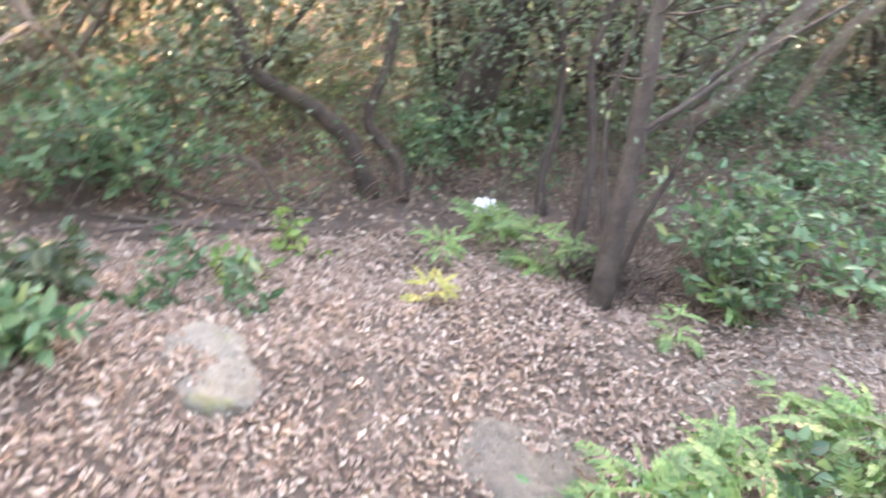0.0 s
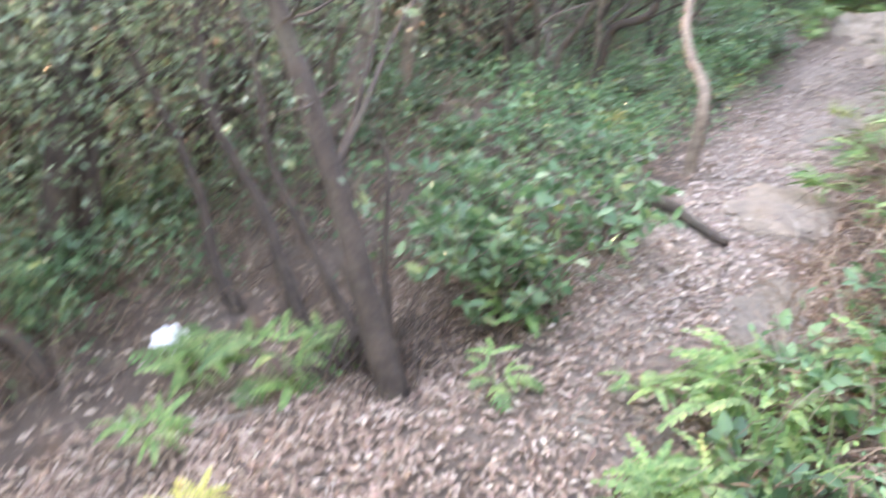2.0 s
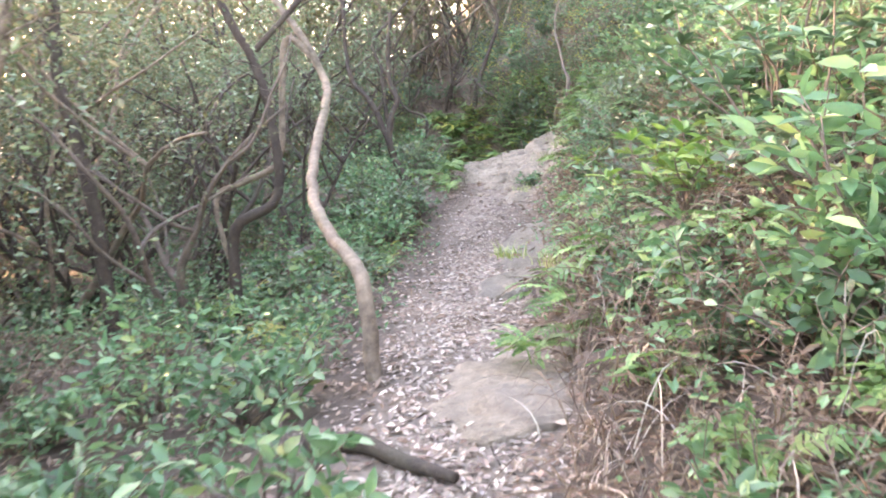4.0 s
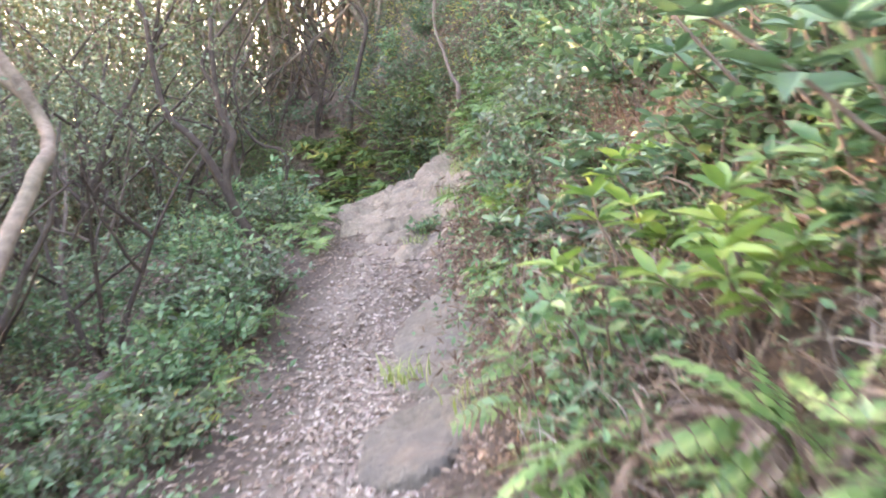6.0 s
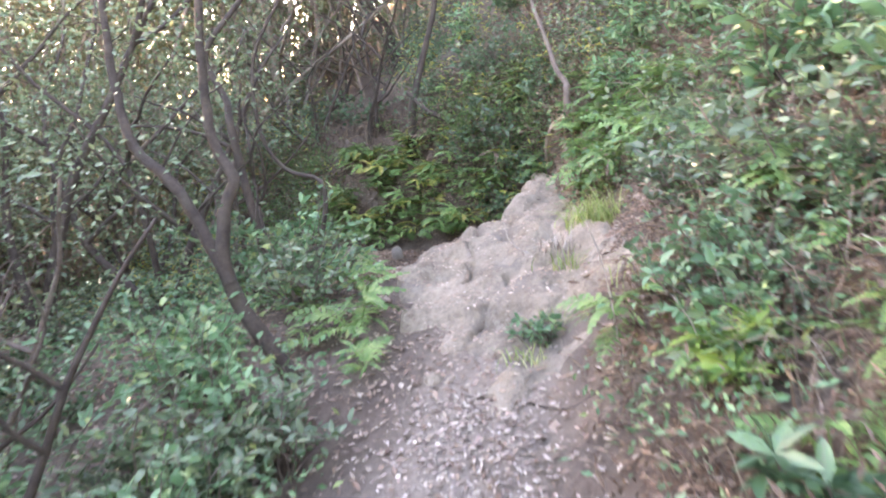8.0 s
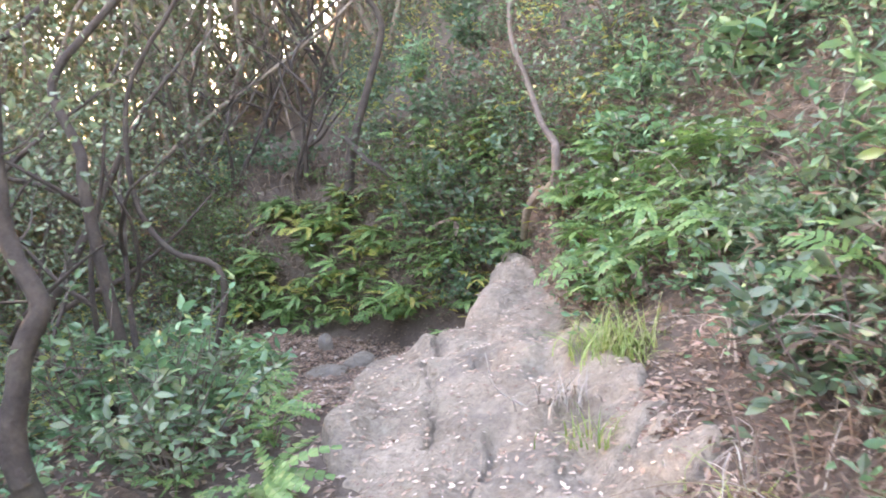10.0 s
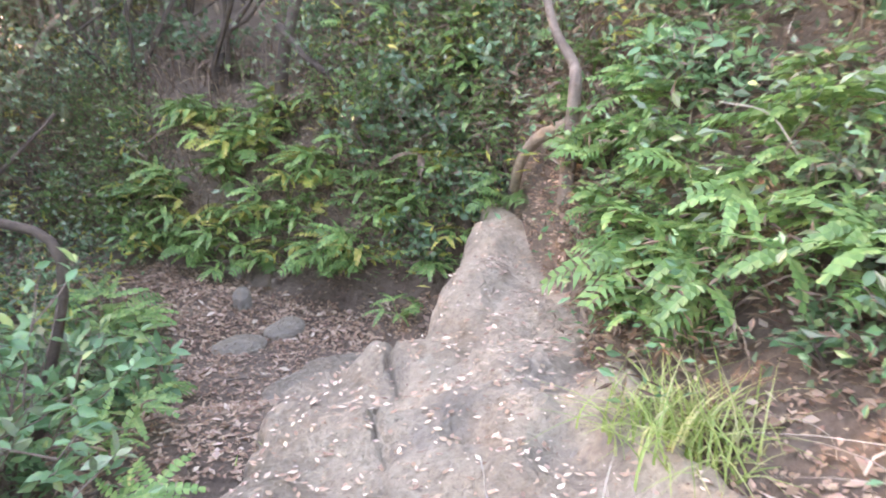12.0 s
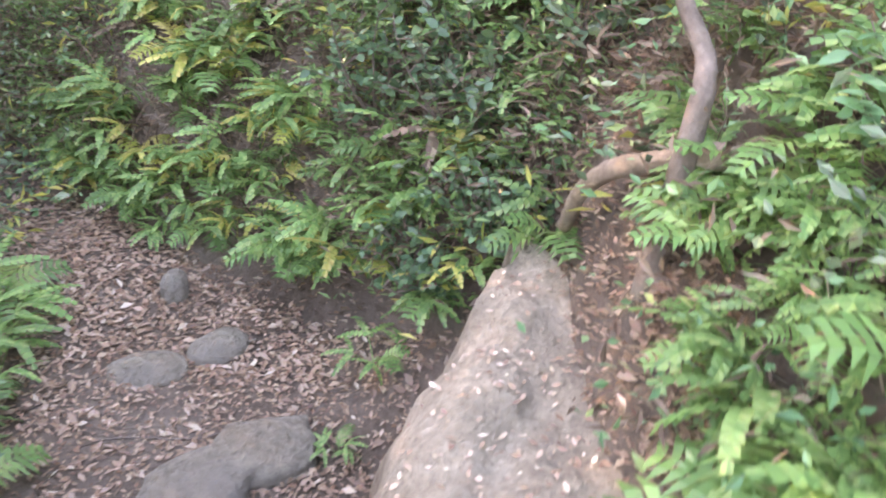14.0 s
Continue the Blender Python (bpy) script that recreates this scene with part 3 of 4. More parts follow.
def fallen(name, pts, r0, r1, label, mat=BARK, category="branch", on_ground=True):
    if on_ground:
        pts = [(x, y, gz(x, y) + r0 * .7) for x, y, z in pts]
    tb = Tubes()
    base = Vector(pts[0])
    tb.add([p - base for p in curve_points(pts, 5)], r0, r1, 7, .15)
    ob = tb.make(name, mat, None)
    ob.location = base
    return tagged(ob, label, category)


fallen("fallen_log", LOG, .06, .045, "mossy dead log lying among the leaves", BARK, "log")
fallen("exposed_root", ROOTLOG, .045, .02, "dark exposed root crossing the trail's edge", BARK_DARK, "root")
fallen("dead_branch", TWIG1, .018, .008, "thin grey dead branch on leaf litter", BARK)
for stick in ([(-1.41, -2.79, 0), (-1.34, -2.45, 0), (-1.22, -2.07, 0)], [(-1.27, -3.11, 0), (-1.4, -2.73, 0), (-1.55, -2.3, 0), (-1.69, -2.0, 0)],
              [(-1.2, -2.9, 0), (-1.5, -2.6, 0), (-1.8, -2.5, 0)], [(-1.5, -3.2, 0), (-1.3, -2.6, 0), (-1.3, -2.2, 0)], [(-.5, -1.15, 0), (-.7, -1.4, 0), (-.8, -1.75, 0)]):
    fallen("dead_branch", stick, .014, .006, "long thin dead branch lying on dark soil", BARK)
fallen("dead_branch", LLIMB, .03, .018, "low crooked grey dead branch", BARK, on_ground=False)
fallen("bent_log", RL, .035, .025, "curved peeling log lying on the bank", BARK_PALE, "log", on_ground=False)
rnd = random.Random(5)
for k in range(34):
    x, y = (rnd.uniform(-2.4, .2), rnd.uniform(-3.0, .4)) if k < 20 else (rnd.uniform(-1.8, 0), rnd.uniform(9.8, 11.6)) if k < 27 else (rnd.uniform(-.9, 1.0), rnd.uniform(1, 7))
    a, L = rnd.uniform(0, 6.28), rnd.uniform(.25, .8)
    pts = [(x + L * s * math.cos(a) + rnd.gauss(0, .03), y + L * s * math.sin(a) + rnd.gauss(0, .03), 0) for s in (0, .33, .66, 1)]
    fallen("twig", pts, rnd.uniform(.004, .009), .002, "thin dead twig on the forest floor", rnd.choice((BARK, BARK_DARK)), "twig")


# ---------------------------------------------------------------- ferns
def frond_mesh(name, length, pairs, width, arch, seed):
    """One frond along +x: an arched stalk with paired narrow leaflets."""
    r = random.Random(seed)
    V, F = [], []

    def spine(s):
        return Vector((length * s * (1 - .12 * arch * s), 0, length * arch * (s * 1.0 - 1.15 * s * s)))
    n = 9
    for i in range(n + 1):
        p = spine(i / n)
        w = .006 * (1 - .8 * i / n)
        V += [tuple(p + Vector((0, w, 0))), tuple(p + Vector((0, -w, 0)))]
    for i in range(n):
        F.append((2 * i, 2 * i + 1, 2 * i + 3, 2 * i + 2))
    for i in range(pairs):
        s = .2 + .8 * (i + .3) / pairs
        p, d = spine(s), (spine(min(1, s + .03)) - spine(s - .03)).normalized()
        w = r.uniform(.8, 1.12) * width * (math.sin(math.pi * min(1, (s - .1) * 1.02)) ** .7 * .9 + .12)
        for side in (1, -1):
            o = (Vector((0, side, 0)) + d * r.uniform(.25, .5) + Vector((0, 0, r.uniform(-.25, .1)))).normalized()
            wd = d * (length * .8 / pairs * r.uniform(.36, .52))
            b = len(V)
            m = p + o * w * .5 + Vector((0, 0, .012))
            V += [tuple(p - wd * .7), tuple(p + wd * .7), tuple(m + wd), tuple(p + o * w - Vector((0, 0, w * .15))), tuple(m - wd)]
            F += [(b, b + 1, b + 2, b + 4), (b + 4, b + 2, b + 3)]
    me = bpy.data.meshes.new(name)
    me.from_pydata(V, [], F)
    return me


def forked_frond_mesh(name, length, pairs, seed):
    """A frond along +x: a bare stalk, then long toothed pinnae spread like fingers and drooping."""
    r = random.Random(seed)
    V, F = [], []

    def pinna(p, way, long, wide, fall):
        side = way.cross(Vector((0, 0, 1))).normalized()
        n = 7
        mid = [p + way * (long * i / n) + Vector((0, 0, -fall * long * (i / n) ** 2)) for i in range(n + 1)]
        for i in range(n):
            s = (i + .5) / n
            w = wide * (.55 + .9 * s) * (1 - s) ** .55 if s > .12 else wide * .55
            step = (mid[i + 1] - mid[i])
            for e in (1, -1):
                b = len(V)
                tip = mid[i] + step * .95 + side * (e * w) + Vector((0, 0, -.18 * w))
                V.extend(tuple(q) for q in (mid[i], mid[i] + step * .30 + side * (e * w * .92) + Vector((0, 0, .10 * w)), tip, mid[i + 1]))
                F.append((b, b + 1, b + 2, b + 3) if e < 0 else (b + 3, b + 2, b + 1, b))

    top = Vector((length * .45, 0, length * .30))
    b = len(V)
    V.extend([(0, .004, 0), (0, -.004, 0), tuple(top + Vector((0, -.003, 0))), tuple(top + Vector((0, .003, 0)))])
    F.append((b, b + 1, b + 2, b + 3))
    for k in range(pairs):
        p = top + Vector((length * .075 * k, 0, -.004 * k))
        for e in (1, -1):
            a = e * radians(r.uniform(62, 80) - 15 * k)
            pinna(p, Vector((math.cos(a), math.sin(a), r.uniform(.0, .25))).normalized(), length * (.52 - .05 * k) * r.uniform(.85, 1.1), length * .088 * r.uniform(.85, 1.15), r.uniform(.25, .6))
    pinna(top + Vector((length * .075 * (pairs - 1), 0, 0)), Vector((1, r.uniform(-.15, .15), .12)).normalized(), length * .5, length * .09, .5)
    me = bpy.data.meshes.new(name)
    me.from_pydata(V, [], F)
    return me


FROND = {}
for kind, mat in (("green", FERN), ("yellow", FERN_YELLOW), ("dead", FERN_DEAD)):
    FROND[kind] = []
    for k in range(4):
        me = forked_frond_mesh("frond_" + kind, .5, 1 + (k + 1) % 2, k) if k else frond_mesh("frond_" + kind, .5, 11, .13, .7, k)
        me.materials.append(mat)
        FROND[kind].append(me)


def fern(x, y, size, label, seed, n=9, kinds=("green",), z=None, lean=None):
    r = random.Random(seed)
    t = thing("fern", x, y, (gz(x, y) if z is None else z), label, "fern", "ferns along the trail")
    for i in range(n):
        me = r.choice(FROND[r.choice(kinds)])
        f = new("frond", me)
        a = 360 * i / n + r.uniform(-25, 25)
        if lean is not None and r.random() < .6:
            a = lean + r.uniform(-70, 70)
        f.parent = t
        s = size / .5 * r.uniform(.65, 1.1)
        f.matrix_basis = pose(0, 0, 0, r.uniform(-20, 20), -r.uniform(5, 45), a) @ Matrix.Diagonal((s, s, s, 1))
    return t


fern_r = random.Random(3)


def fern_patch(n, area, size, kinds, label, lean=None, fronds=(7, 11), keep=lambda x, y: True):
    made = 0
    for _ in range(n * 6):
        if made == n:
            break
        x, y = fern_r.uniform(*area[:2]), fern_r.uniform(*area[2:])
        if not keep(x, y):
            continue
        fern(x, y, size * fern_r.uniform(.7, 1.2), label, fern_r.randrange(10 ** 6), fern_r.randint(*fronds), kinds, lean=lean)
        made += 1


def off_trail(x, y, w=.42):
    return abs(x - float(smooth_interp(y, KNOT_X))) > w


GY, GD = ("green", "green", "green", "green", "green", "yellow"), ("green", "green", "dead")
far_bank = lambda x, y: 0.0 < (y - (11.15 - .62 * x)) * .85 < .75
fern_patch(48, (-2.6, .7, 10.6, 13.0), .36, GY, "green fern with drooping fronds on the bank", -100, keep=far_bank)
fern_patch(18, (-2.3, .5, 10.7, 12.8), .36, GY, "green fern hanging over the bank's foot", -100, keep=lambda x, y: .0 < (y - (11.15 - .62 * x)) * .85 < .32)
fern_patch(9, (-5.0, -.5, 11.6, 15.0), .40, GY, "green fern at the thicket's foot", keep=far_bank)
fern_patch(22, (.92, 1.7, 8.7, 10.6), .28, ("green",), "bright green fern above the rock slab", 180, keep=lambda x, y: x > .9)
fern_patch(14, (-2.0, -.95, 9.2, 11.0), .38, ("green",), "dark green fern beside the hollow", keep=lambda x, y: x < -.5 - .6 * (y - 9.2))
fern_patch(18, (-1.8, -.62, 5.6, 8.8), .30, ("green",), "green fern at the trail's shaded edge")
fern_patch(16, (-1.9, -.5, 2.4, 5.6), .26, ("green", "green", "green", "green", "yellow"), "small fern growing through leaf litter")
fern_patch(22, (.75, 2.4, 1.0, 7.6), .36, GD, "green fern with browning fronds on the bank", 180)
fern_patch(10, (.72, 2.0, -1.2, 1.6), .34, ("green",), "pale green fern overhanging the trail", 180)
fern(.72, 2.0, .34, "light green fern at the slab's edge", 91, 9)
fern(-.64, 7.85, .46, "arching green fern beside the pale rock", 92, 11)
fern(-.50, 7.35, .26, "small green fern at the rock's foot", 93, 8)
fern_patch(16, (.95, 1.45, 9.0, 10.5), .24, ("green",), "bright green fern above the rock slab", 180)
for k, (x, y, size) in enumerate([(.86, 2.85, .40), (1.15, 2.7, .46), (1.02, 3.4, .38), (1.45, 2.3, .44), (1.40, 1.75, .40), (1.62, 2.1, .42), (1.1, 4.7, .36), (1.45, 4.3, .42), (1.0, 5.2, .34), (1.12, 6.1, .36), (1.6, 7.7, .40), (1.65, 6.7, .42)]):
    fern(x, y, size, "large fern with forked fronds overhanging the trail", 600 + k, 10, ("green", "green", "green", "green", "dead"), lean=200)
for k, (x, y, size) in enumerate([(1.16, 8.97, .46), (1.02, 9.65, .42), (1.06, 9.35, .44), (1.0, 10.0, .38), (1.25, 9.5, .40), (1.3, 10.1, .38), (.98, 9.05, .30), (1.0, 10.35, .30), (1.08, 10.6, .34), (1.35, 9.1, .4), (1.32, 8.85, .40), (1.5, 8.65, .42), (1.55, 9.2, .44)]):
    fern(x, y, size, "bright forked fern leaning over the rock", 620 + k, 9, ("green",), lean=200)
for k, (x, y, size) in enumerate([(-1.55, 10.9, .42), (-1.75, 11.2, .40), (-1.5, 10.45, .38), (-1.25, 9.9, .36), (-1.9, 10.6, .42)]):
    fern(x, y, size, "dark green forked fern beside the hollow", 640 + k, 9, ("green",))
fern(.06, 10.85, .26, "young green fern under the ridge", 94, 6)
fern(-.02, 10.45, .16, "tiny fern rooted beside the ridge", 95, 5)
fern(-.17, -1.77, .20, "small yellowing fern standing in leaf litter", 96, 5, ("yellow",))
fern(.20, -.72, .22, "small green fern below a glossy shrub", 97, 6)
fern(-.62, -.95, .42, "large green fern at a trunk's foot", 98, 10)
fern(-.95, -1.15, .32, "spreading green fern near pale plastic", 99, 8)
fern(-1.12, -1.02, .30, "green fern half hiding pale plastic", 109, 8)
fern(-.75, -1.5, .24, "light green fern near the bent trees", 100, 7)
fern(1.55, -1.75, .30, "large pale green fern by the litter", 101, 10)
fern(1.30, -1.95, .30, "bright fern beside a dusty slab", 102, 9)
fern(1.02, -1.38, .36, "lush green fern overhanging the litter slope", 104, 11)
fern(1.22, -1.15, .38, "lush green fern beside the dusty slab", 105, 11)
fern(1.08, -.85, .34, "broad light green fern beside the litter", 106, 11)
fern(1.08, -.42, .34, "lush green fern at the bank's foot", 107, 10)
fern(-.02, -.30, .30, "green fern under a leafy shrub", 108, 8)
fern(.66, -.45, .22, "light green fern overhanging the path", 103, 6)
fern_patch(8, (-5.0, -1.9, -4.0, 1.0), .36, GY, "green fern under the thicket")


# ---------------------------------------------------------------- shrubs
def shrub(x, y, height, width, label, seed, leaf=LEAF_SHRUB, n_stem=9, per=26, size=.07, aspect=.42, rich=True, category="shrub", bare=.25):
    rnd = random.Random(seed)
    t = thing("shrub", x, y, gz(x, y) - .03, label, category)
    tb, pos, out = Tubes(), [], []
    for _ in range(n_stem):
        a = rnd.uniform(0, 6.28)
        lean = rnd.uniform(.1, 1.0) * width / height
        line = wander((.05 * math.cos(a), .05 * math.sin(a), 0), (lean * math.cos(a), lean * math.sin(a), 1), height * rnd.uniform(.55, 1.1), 5, .18, rnd, .02)
        tb.add(line, .008, .002, 3)
        ends = [line]
        for _ in range(3):
            i = rnd.randrange(1, 5)
            b = rnd.uniform(0, 6.28)
            sub = wander(line[i], (math.cos(b), math.sin(b), .5), height * .35, 2, .25, rnd, .03)
            tb.add(sub, .004, .0015, 3)
            ends.append(sub)
        for e in ends:
            for _ in range(per // 4):
                f = bare + (1 - bare) * rnd.random() ** .6
                q = f * (len(e) - 1)
                i = min(int(q), len(e) - 2)
                p = e[i].lerp(e[i + 1], q - i)
                b = rnd.uniform(0, 6.28)
                d = (e[i + 1] - e[i]).normalized()
                pos.append(p)
                out.append(Vector((math.cos(b), math.sin(b), .15)) + d * .5)
    tagged(tb.make("stem", BARK, t), kind="stuff")
    tagged(leaves_mesh("foliage", pos, out, size, aspect, leaf, t, r=np.random.default_rng(seed), rich=rich), kind="stuff")
    return t


def rosette_shrub(x, y, height, label, seed, leaf=LEAF_GLOSS, heads=7, size=.13, z=None):
    """Long leaves in whorls at the ends of bare stems."""
    rnd = random.Random(seed)
    t = thing("shrub", x, y, gz(x, y) - .03 if z is None else z, label, "shrub")
    tb, pos, out = Tubes(), [], []
    for _ in range(heads):
        a = rnd.uniform(0, 6.28)
        line = wander((0, 0, 0), (.5 * math.cos(a), .5 * math.sin(a), 1), height * rnd.uniform(.5, 1.1), 6, .16, rnd, .02)
        tb.add(line, .010, .004, 5)
        for lev in (-1, -2):
            for i in range(8):
                b = i * .785 + rnd.uniform(-.2, .2) + lev
                pos.append(line[lev])
                out.append(Vector((math.cos(b), math.sin(b), .45)) * 2.2)
    tagged(tb.make("stem", BARK, t), kind="stuff")
    tagged(leaves_mesh("foliage", pos, out, size, .3, leaf, t, r=np.random.default_rng(seed), rich=True, droop=.5, flat=1.2), kind="stuff")
    return t


shrub(-.10, -.20, .62, .55, "leafy green shrub beside the trail", 1, n_stem=20, per=36, size=.075)
shrub(-.40, .12, .75, .6, "bright green broadleaf shrub near the trunks", 2, n_stem=14, per=30, size=.085)
shrub(.05, .55, .55, .5, "low green shrub at the litter's edge", 3, n_stem=12, per=26, size=.08)
shrub(-.75, .6, .75, .7, "dense green shrub in the thicket", 4, n_stem=14, per=28, size=.08)
shrub(-.55, 1.6, .55, .6, "light green shrub by a crooked sapling", 5, n_stem=14, per=28, size=.075)
shrub(-1.2, 1.9, .7, .8, "green shrub under thin trees", 6, n_stem=14, per=28, size=.075)
for k, (x, y, h, w) in enumerate([(-1.0, 3.4, .5, .6), (-.85, 4.5, .45, .5), (-1.3, 5.4, .6, .7), (-.95, 6.3, .5, .6), (-1.5, 7.3, .8, .8), (-1.1, 8.4, .7, .7), (-.95, 5.85, .55, .5), (-.80, 6.7, .5, .45), (-1.15, 7.0, .65, .55), (-1.35, 6.5, .7, .6), (-1.7, 8.9, .9, .8), (-1.5, 9.8, .6, .6), (-2.0, 6.2, .9, .9), (-2.2, 4.2, .9, .9)]):
    shrub(x, y, h, w, "dense green undergrowth shrub beside the trail", 30 + k, n_stem=14, per=28, size=.07, leaf=(LEAF_SHRUB, LEAF_TREE)[k % 2])
for k, (x, y, h, w, leaf) in enumerate([(-2.55, -3.2, .7, .7, LEAF_SHRUB), (-1.5, -3.4, .85, .5, LEAF_SHRUB), (-1.75, -2.95, .7, .5, LEAF_SHRUB), (.12, -3.4, .28, .25, LEAF_SHRUB), (-2.0, -3.15, .5, .5, LEAF_SHRUB), (-.35, -3.35, .3, .3, LEAF_TREE), (-2.9, -2.9, .9, .8, LEAF_GLOSS), (-1.15, 9.75, .5, .5, LEAF_SHRUB), (-1.45, 10.15, .5, .5, LEAF_GLOSS), (-1.35, 9.0, .6, .5, LEAF_SHRUB)]):
    shrub(x, y, h, w, "large-leaved light green shrub at the thicket's edge", 150 + k, leaf=leaf, n_stem=12, per=28, size=.09, aspect=.4)
shrub(.22, 11.08, .42, .4, "shrub with small glossy round leaves", 58, leaf=LEAF_GLOSS, n_stem=20, per=40, size=.045, aspect=.62)
shrub(.52, 10.98, .45, .4, "shrub with small glossy round leaves", 59, leaf=LEAF_GLOSS, n_stem=20, per=40, size=.045, aspect=.62)
# thicket of small round leaves beyond the hollow
for k, (x, y, h, w) in enumerate([(.35, 11.35, .65, .6), (.0, 11.6, .7, .6), (.75, 11.2, .6, .5), (.45, 11.9, .8, .7)]):
    shrub(x, y, h, w, "shrub with small glossy round leaves", 50 + k, leaf=LEAF_GLOSS, n_stem=18, per=36, size=.05, aspect=.62)
# the bank above the trail
for k, (x, y, h, w) in enumerate([(1.35, .2, .4, .4), (1.7, .9, .5, .5), (1.4, 1.7, .42, .4), (1.9, 2.1, .6, .6), (1.25, 3.3, .5, .5), (1.9, 3.8, .8, .7), (1.2, 6.2, .45, .5), (1.6, 6.8, .7, .6), (1.75, 8.2, .7, .7), (2.1, 9.6, .9, .8), (1.4, 9.9, .4, .4), (1.35, 7.4, .5, .5), (2.3, 5.3, 1.0, .9), (2.4, 7.0, 1.0, .9), (1.5, 11.0, .9, .8), (2.2, 11.3, 1.2, 1.0)]):
    shrub(x, y, h, w, "mixed green shrub rooted on the bank", 70 + k, leaf=(LEAF_SHRUB, LEAF_GLOSS, LEAF_SHRUB, LEAF_TREE)[k % 4], n_stem=13, per=26, size=.07, aspect=(.4, .5)[k % 2])
# the lime ones carry the bank's sun patches in their leaf colour
for k, (x, y, h, leaf) in enumerate([(1.55, 3.0, .55, LEAF_LIME_SUNLIT), (1.30, 4.55, .45, LEAF_GLOSS), (1.45, 3.6, .5, LEAF_LIME_SUNLIT), (2.0, 4.1, .8, LEAF_SHRUB), (2.0, 2.6, 1.3, LEAF_GLOSS), (2.05, 3.5, 1.5, LEAF_GLOSS), (1.15, 5.3, .35, LEAF_GLOSS), (1.62, 5.25, .45, LEAF_GLOSS), (1.75, 4.75, .32, LEAF_LIME_SUNLIT), (1.68, 4.3, .45, LEAF_GLOSS), (1.8, 3.1, .45, LEAF_SHRUB), (1.12, 6.1, .3, LEAF_LIME_SUNLIT), (1.85, 3.6, 1.0, LEAF_GLOSS), (2.05, 3.25, 1.15, LEAF_GLOSS), (1.9, 4.0, .95, LEAF_GLOSS), (1.95, 2.25, .95, LEAF_GLOSS), (1.95, 2.9, .75, LEAF_GLOSS)]):
    rosette_shrub(x, y, h, "shrub with long leaves in whorls", 90 + k, leaf, 8)
for k, (x, y) in enumerate([(1.5, -2.1), (1.45, -1.35), (1.2, -.75), (1.2, -.2)]):
    shrub(x, y, .38, .35, "small round-leaved shrub on the slope", 120 + k, leaf=(LEAF_GLOSS, LEAF_SHRUB)[k % 2], n_stem=7, per=16, size=.085, aspect=.6)
for k, (x, y) in enumerate([(-.85, -2.75), (-.55, -2.55), (-.3, -2.9), (-.9, -2.2), (-.2, -2.55)]):
    shrub(x, y, .22, .25, "small green seedling in leaf litter", 130 + k, n_stem=5, per=12, size=.07, leaf=(LEAF_SHRUB, LEAF_LIME_SUNLIT)[k % 2])


# ---------------------------------------------------------------- grass tufts and dry stems
def tuft(x, y, n, length, label, seed, mat=GRASS, z=None, spread=.06, stiff=.8):
    r = random.Random(seed)
    V, F = [], []
    for _ in range(n):
        a, L = r.uniform(0, 6.28), length * r.uniform(.5, 1.15)
        o = Vector((r.gauss(0, spread), r.gauss(0, spread), 0))
        d, w = Vector((math.cos(a), math.sin(a), 0)), Vector((-math.sin(a), math.cos(a), 0)) * .0048
        bend = r.uniform(.3, 1.1)
        b = len(V)
        for i in range(6):
            s = i / 5
            p = o + d * (L * bend * s * s * .8) + Vector((0, 0, L * (s * stiff - .5 * bend * s * s)))
            V += [tuple(p + w * (1.05 - s)), tuple(p - w * (1.05 - s))]
            if i:
                F.append((b + 2 * i - 2, b + 2 * i - 1, b + 2 * i + 1, b + 2 * i))
    t = thing("grass_tuft", x, y, gz(x, y) - .01 if z is None else z, label, "grass")
    tagged(mesh_object("blade", V, F, mat, t), kind="stuff")
    return t


tuft(.84, 8.72, 110, .38, "bright green grass tuft at the rock's edge", 10, spread=.07)
tuft(.93, 8.55, 170, .46, "bright arching grass tuft beside the slab", 1, spread=.08)
tuft(.62, 8.25, 50, .28, "straw-coloured grass at the slab's edge", 2, DRY, z=1.21)
tuft(.66, 7.95, 40, .22, "short green grass tuft on rock", 3, z=1.18)
shrub(1.08, 6.72, .38, .33, "shrub with small glossy leaves beside the rock", 160, leaf=LEAF_GLOSS, n_stem=16, per=32, size=.05, aspect=.5)
shrub(1.32, 6.5, .45, .4, "shrub with small glossy leaves on the bank", 161, leaf=LEAF_GLOSS, n_stem=16, per=32, size=.05, aspect=.5)
shrub(1.3, 7.95, .32, .3, "dark glossy low shrub among dead leaves", 162, leaf=LEAF_GLOSS, n_stem=14, per=28, size=.06, aspect=.5)
shrub(-1.22, 8.85, .85, .5, "leafy green shrub hiding a thin stem", 164, n_stem=14, per=28, size=.075)
shrub(1.45, 8.35, .32, .3, "low glossy shrub above the rock", 165, leaf=LEAF_GLOSS, n_stem=12, per=26, size=.06, aspect=.5)
shrub(1.3, 8.55, .24, .25, "low green shrub in dead leaves", 166, n_stem=10, per=22, size=.055)
shrub(.45, 7.42, .20, .25, "low green weeds on a rocky step", 163, n_stem=10, per=20, size=.05)
tuft(.55, 7.5, 60, .22, "green grass on a rocky step", 9)
tuft(.38, 7.25, 50, .20, "small grass tuft below the boulder", 4)
tuft(.40, 4.55, 60, .24, "dark green grass growing on a slab", 5, z=.72)
tuft(.78, 4.0, 60, .28, "green grass at the bank's foot", 6)
tuft(.30, -2.25, 30, .14, "sparse grass on a mossy stone", 7, z=.46)
tuft(-.35, 9.15, 40, .10, "short moss-green grass on the slab", 8)
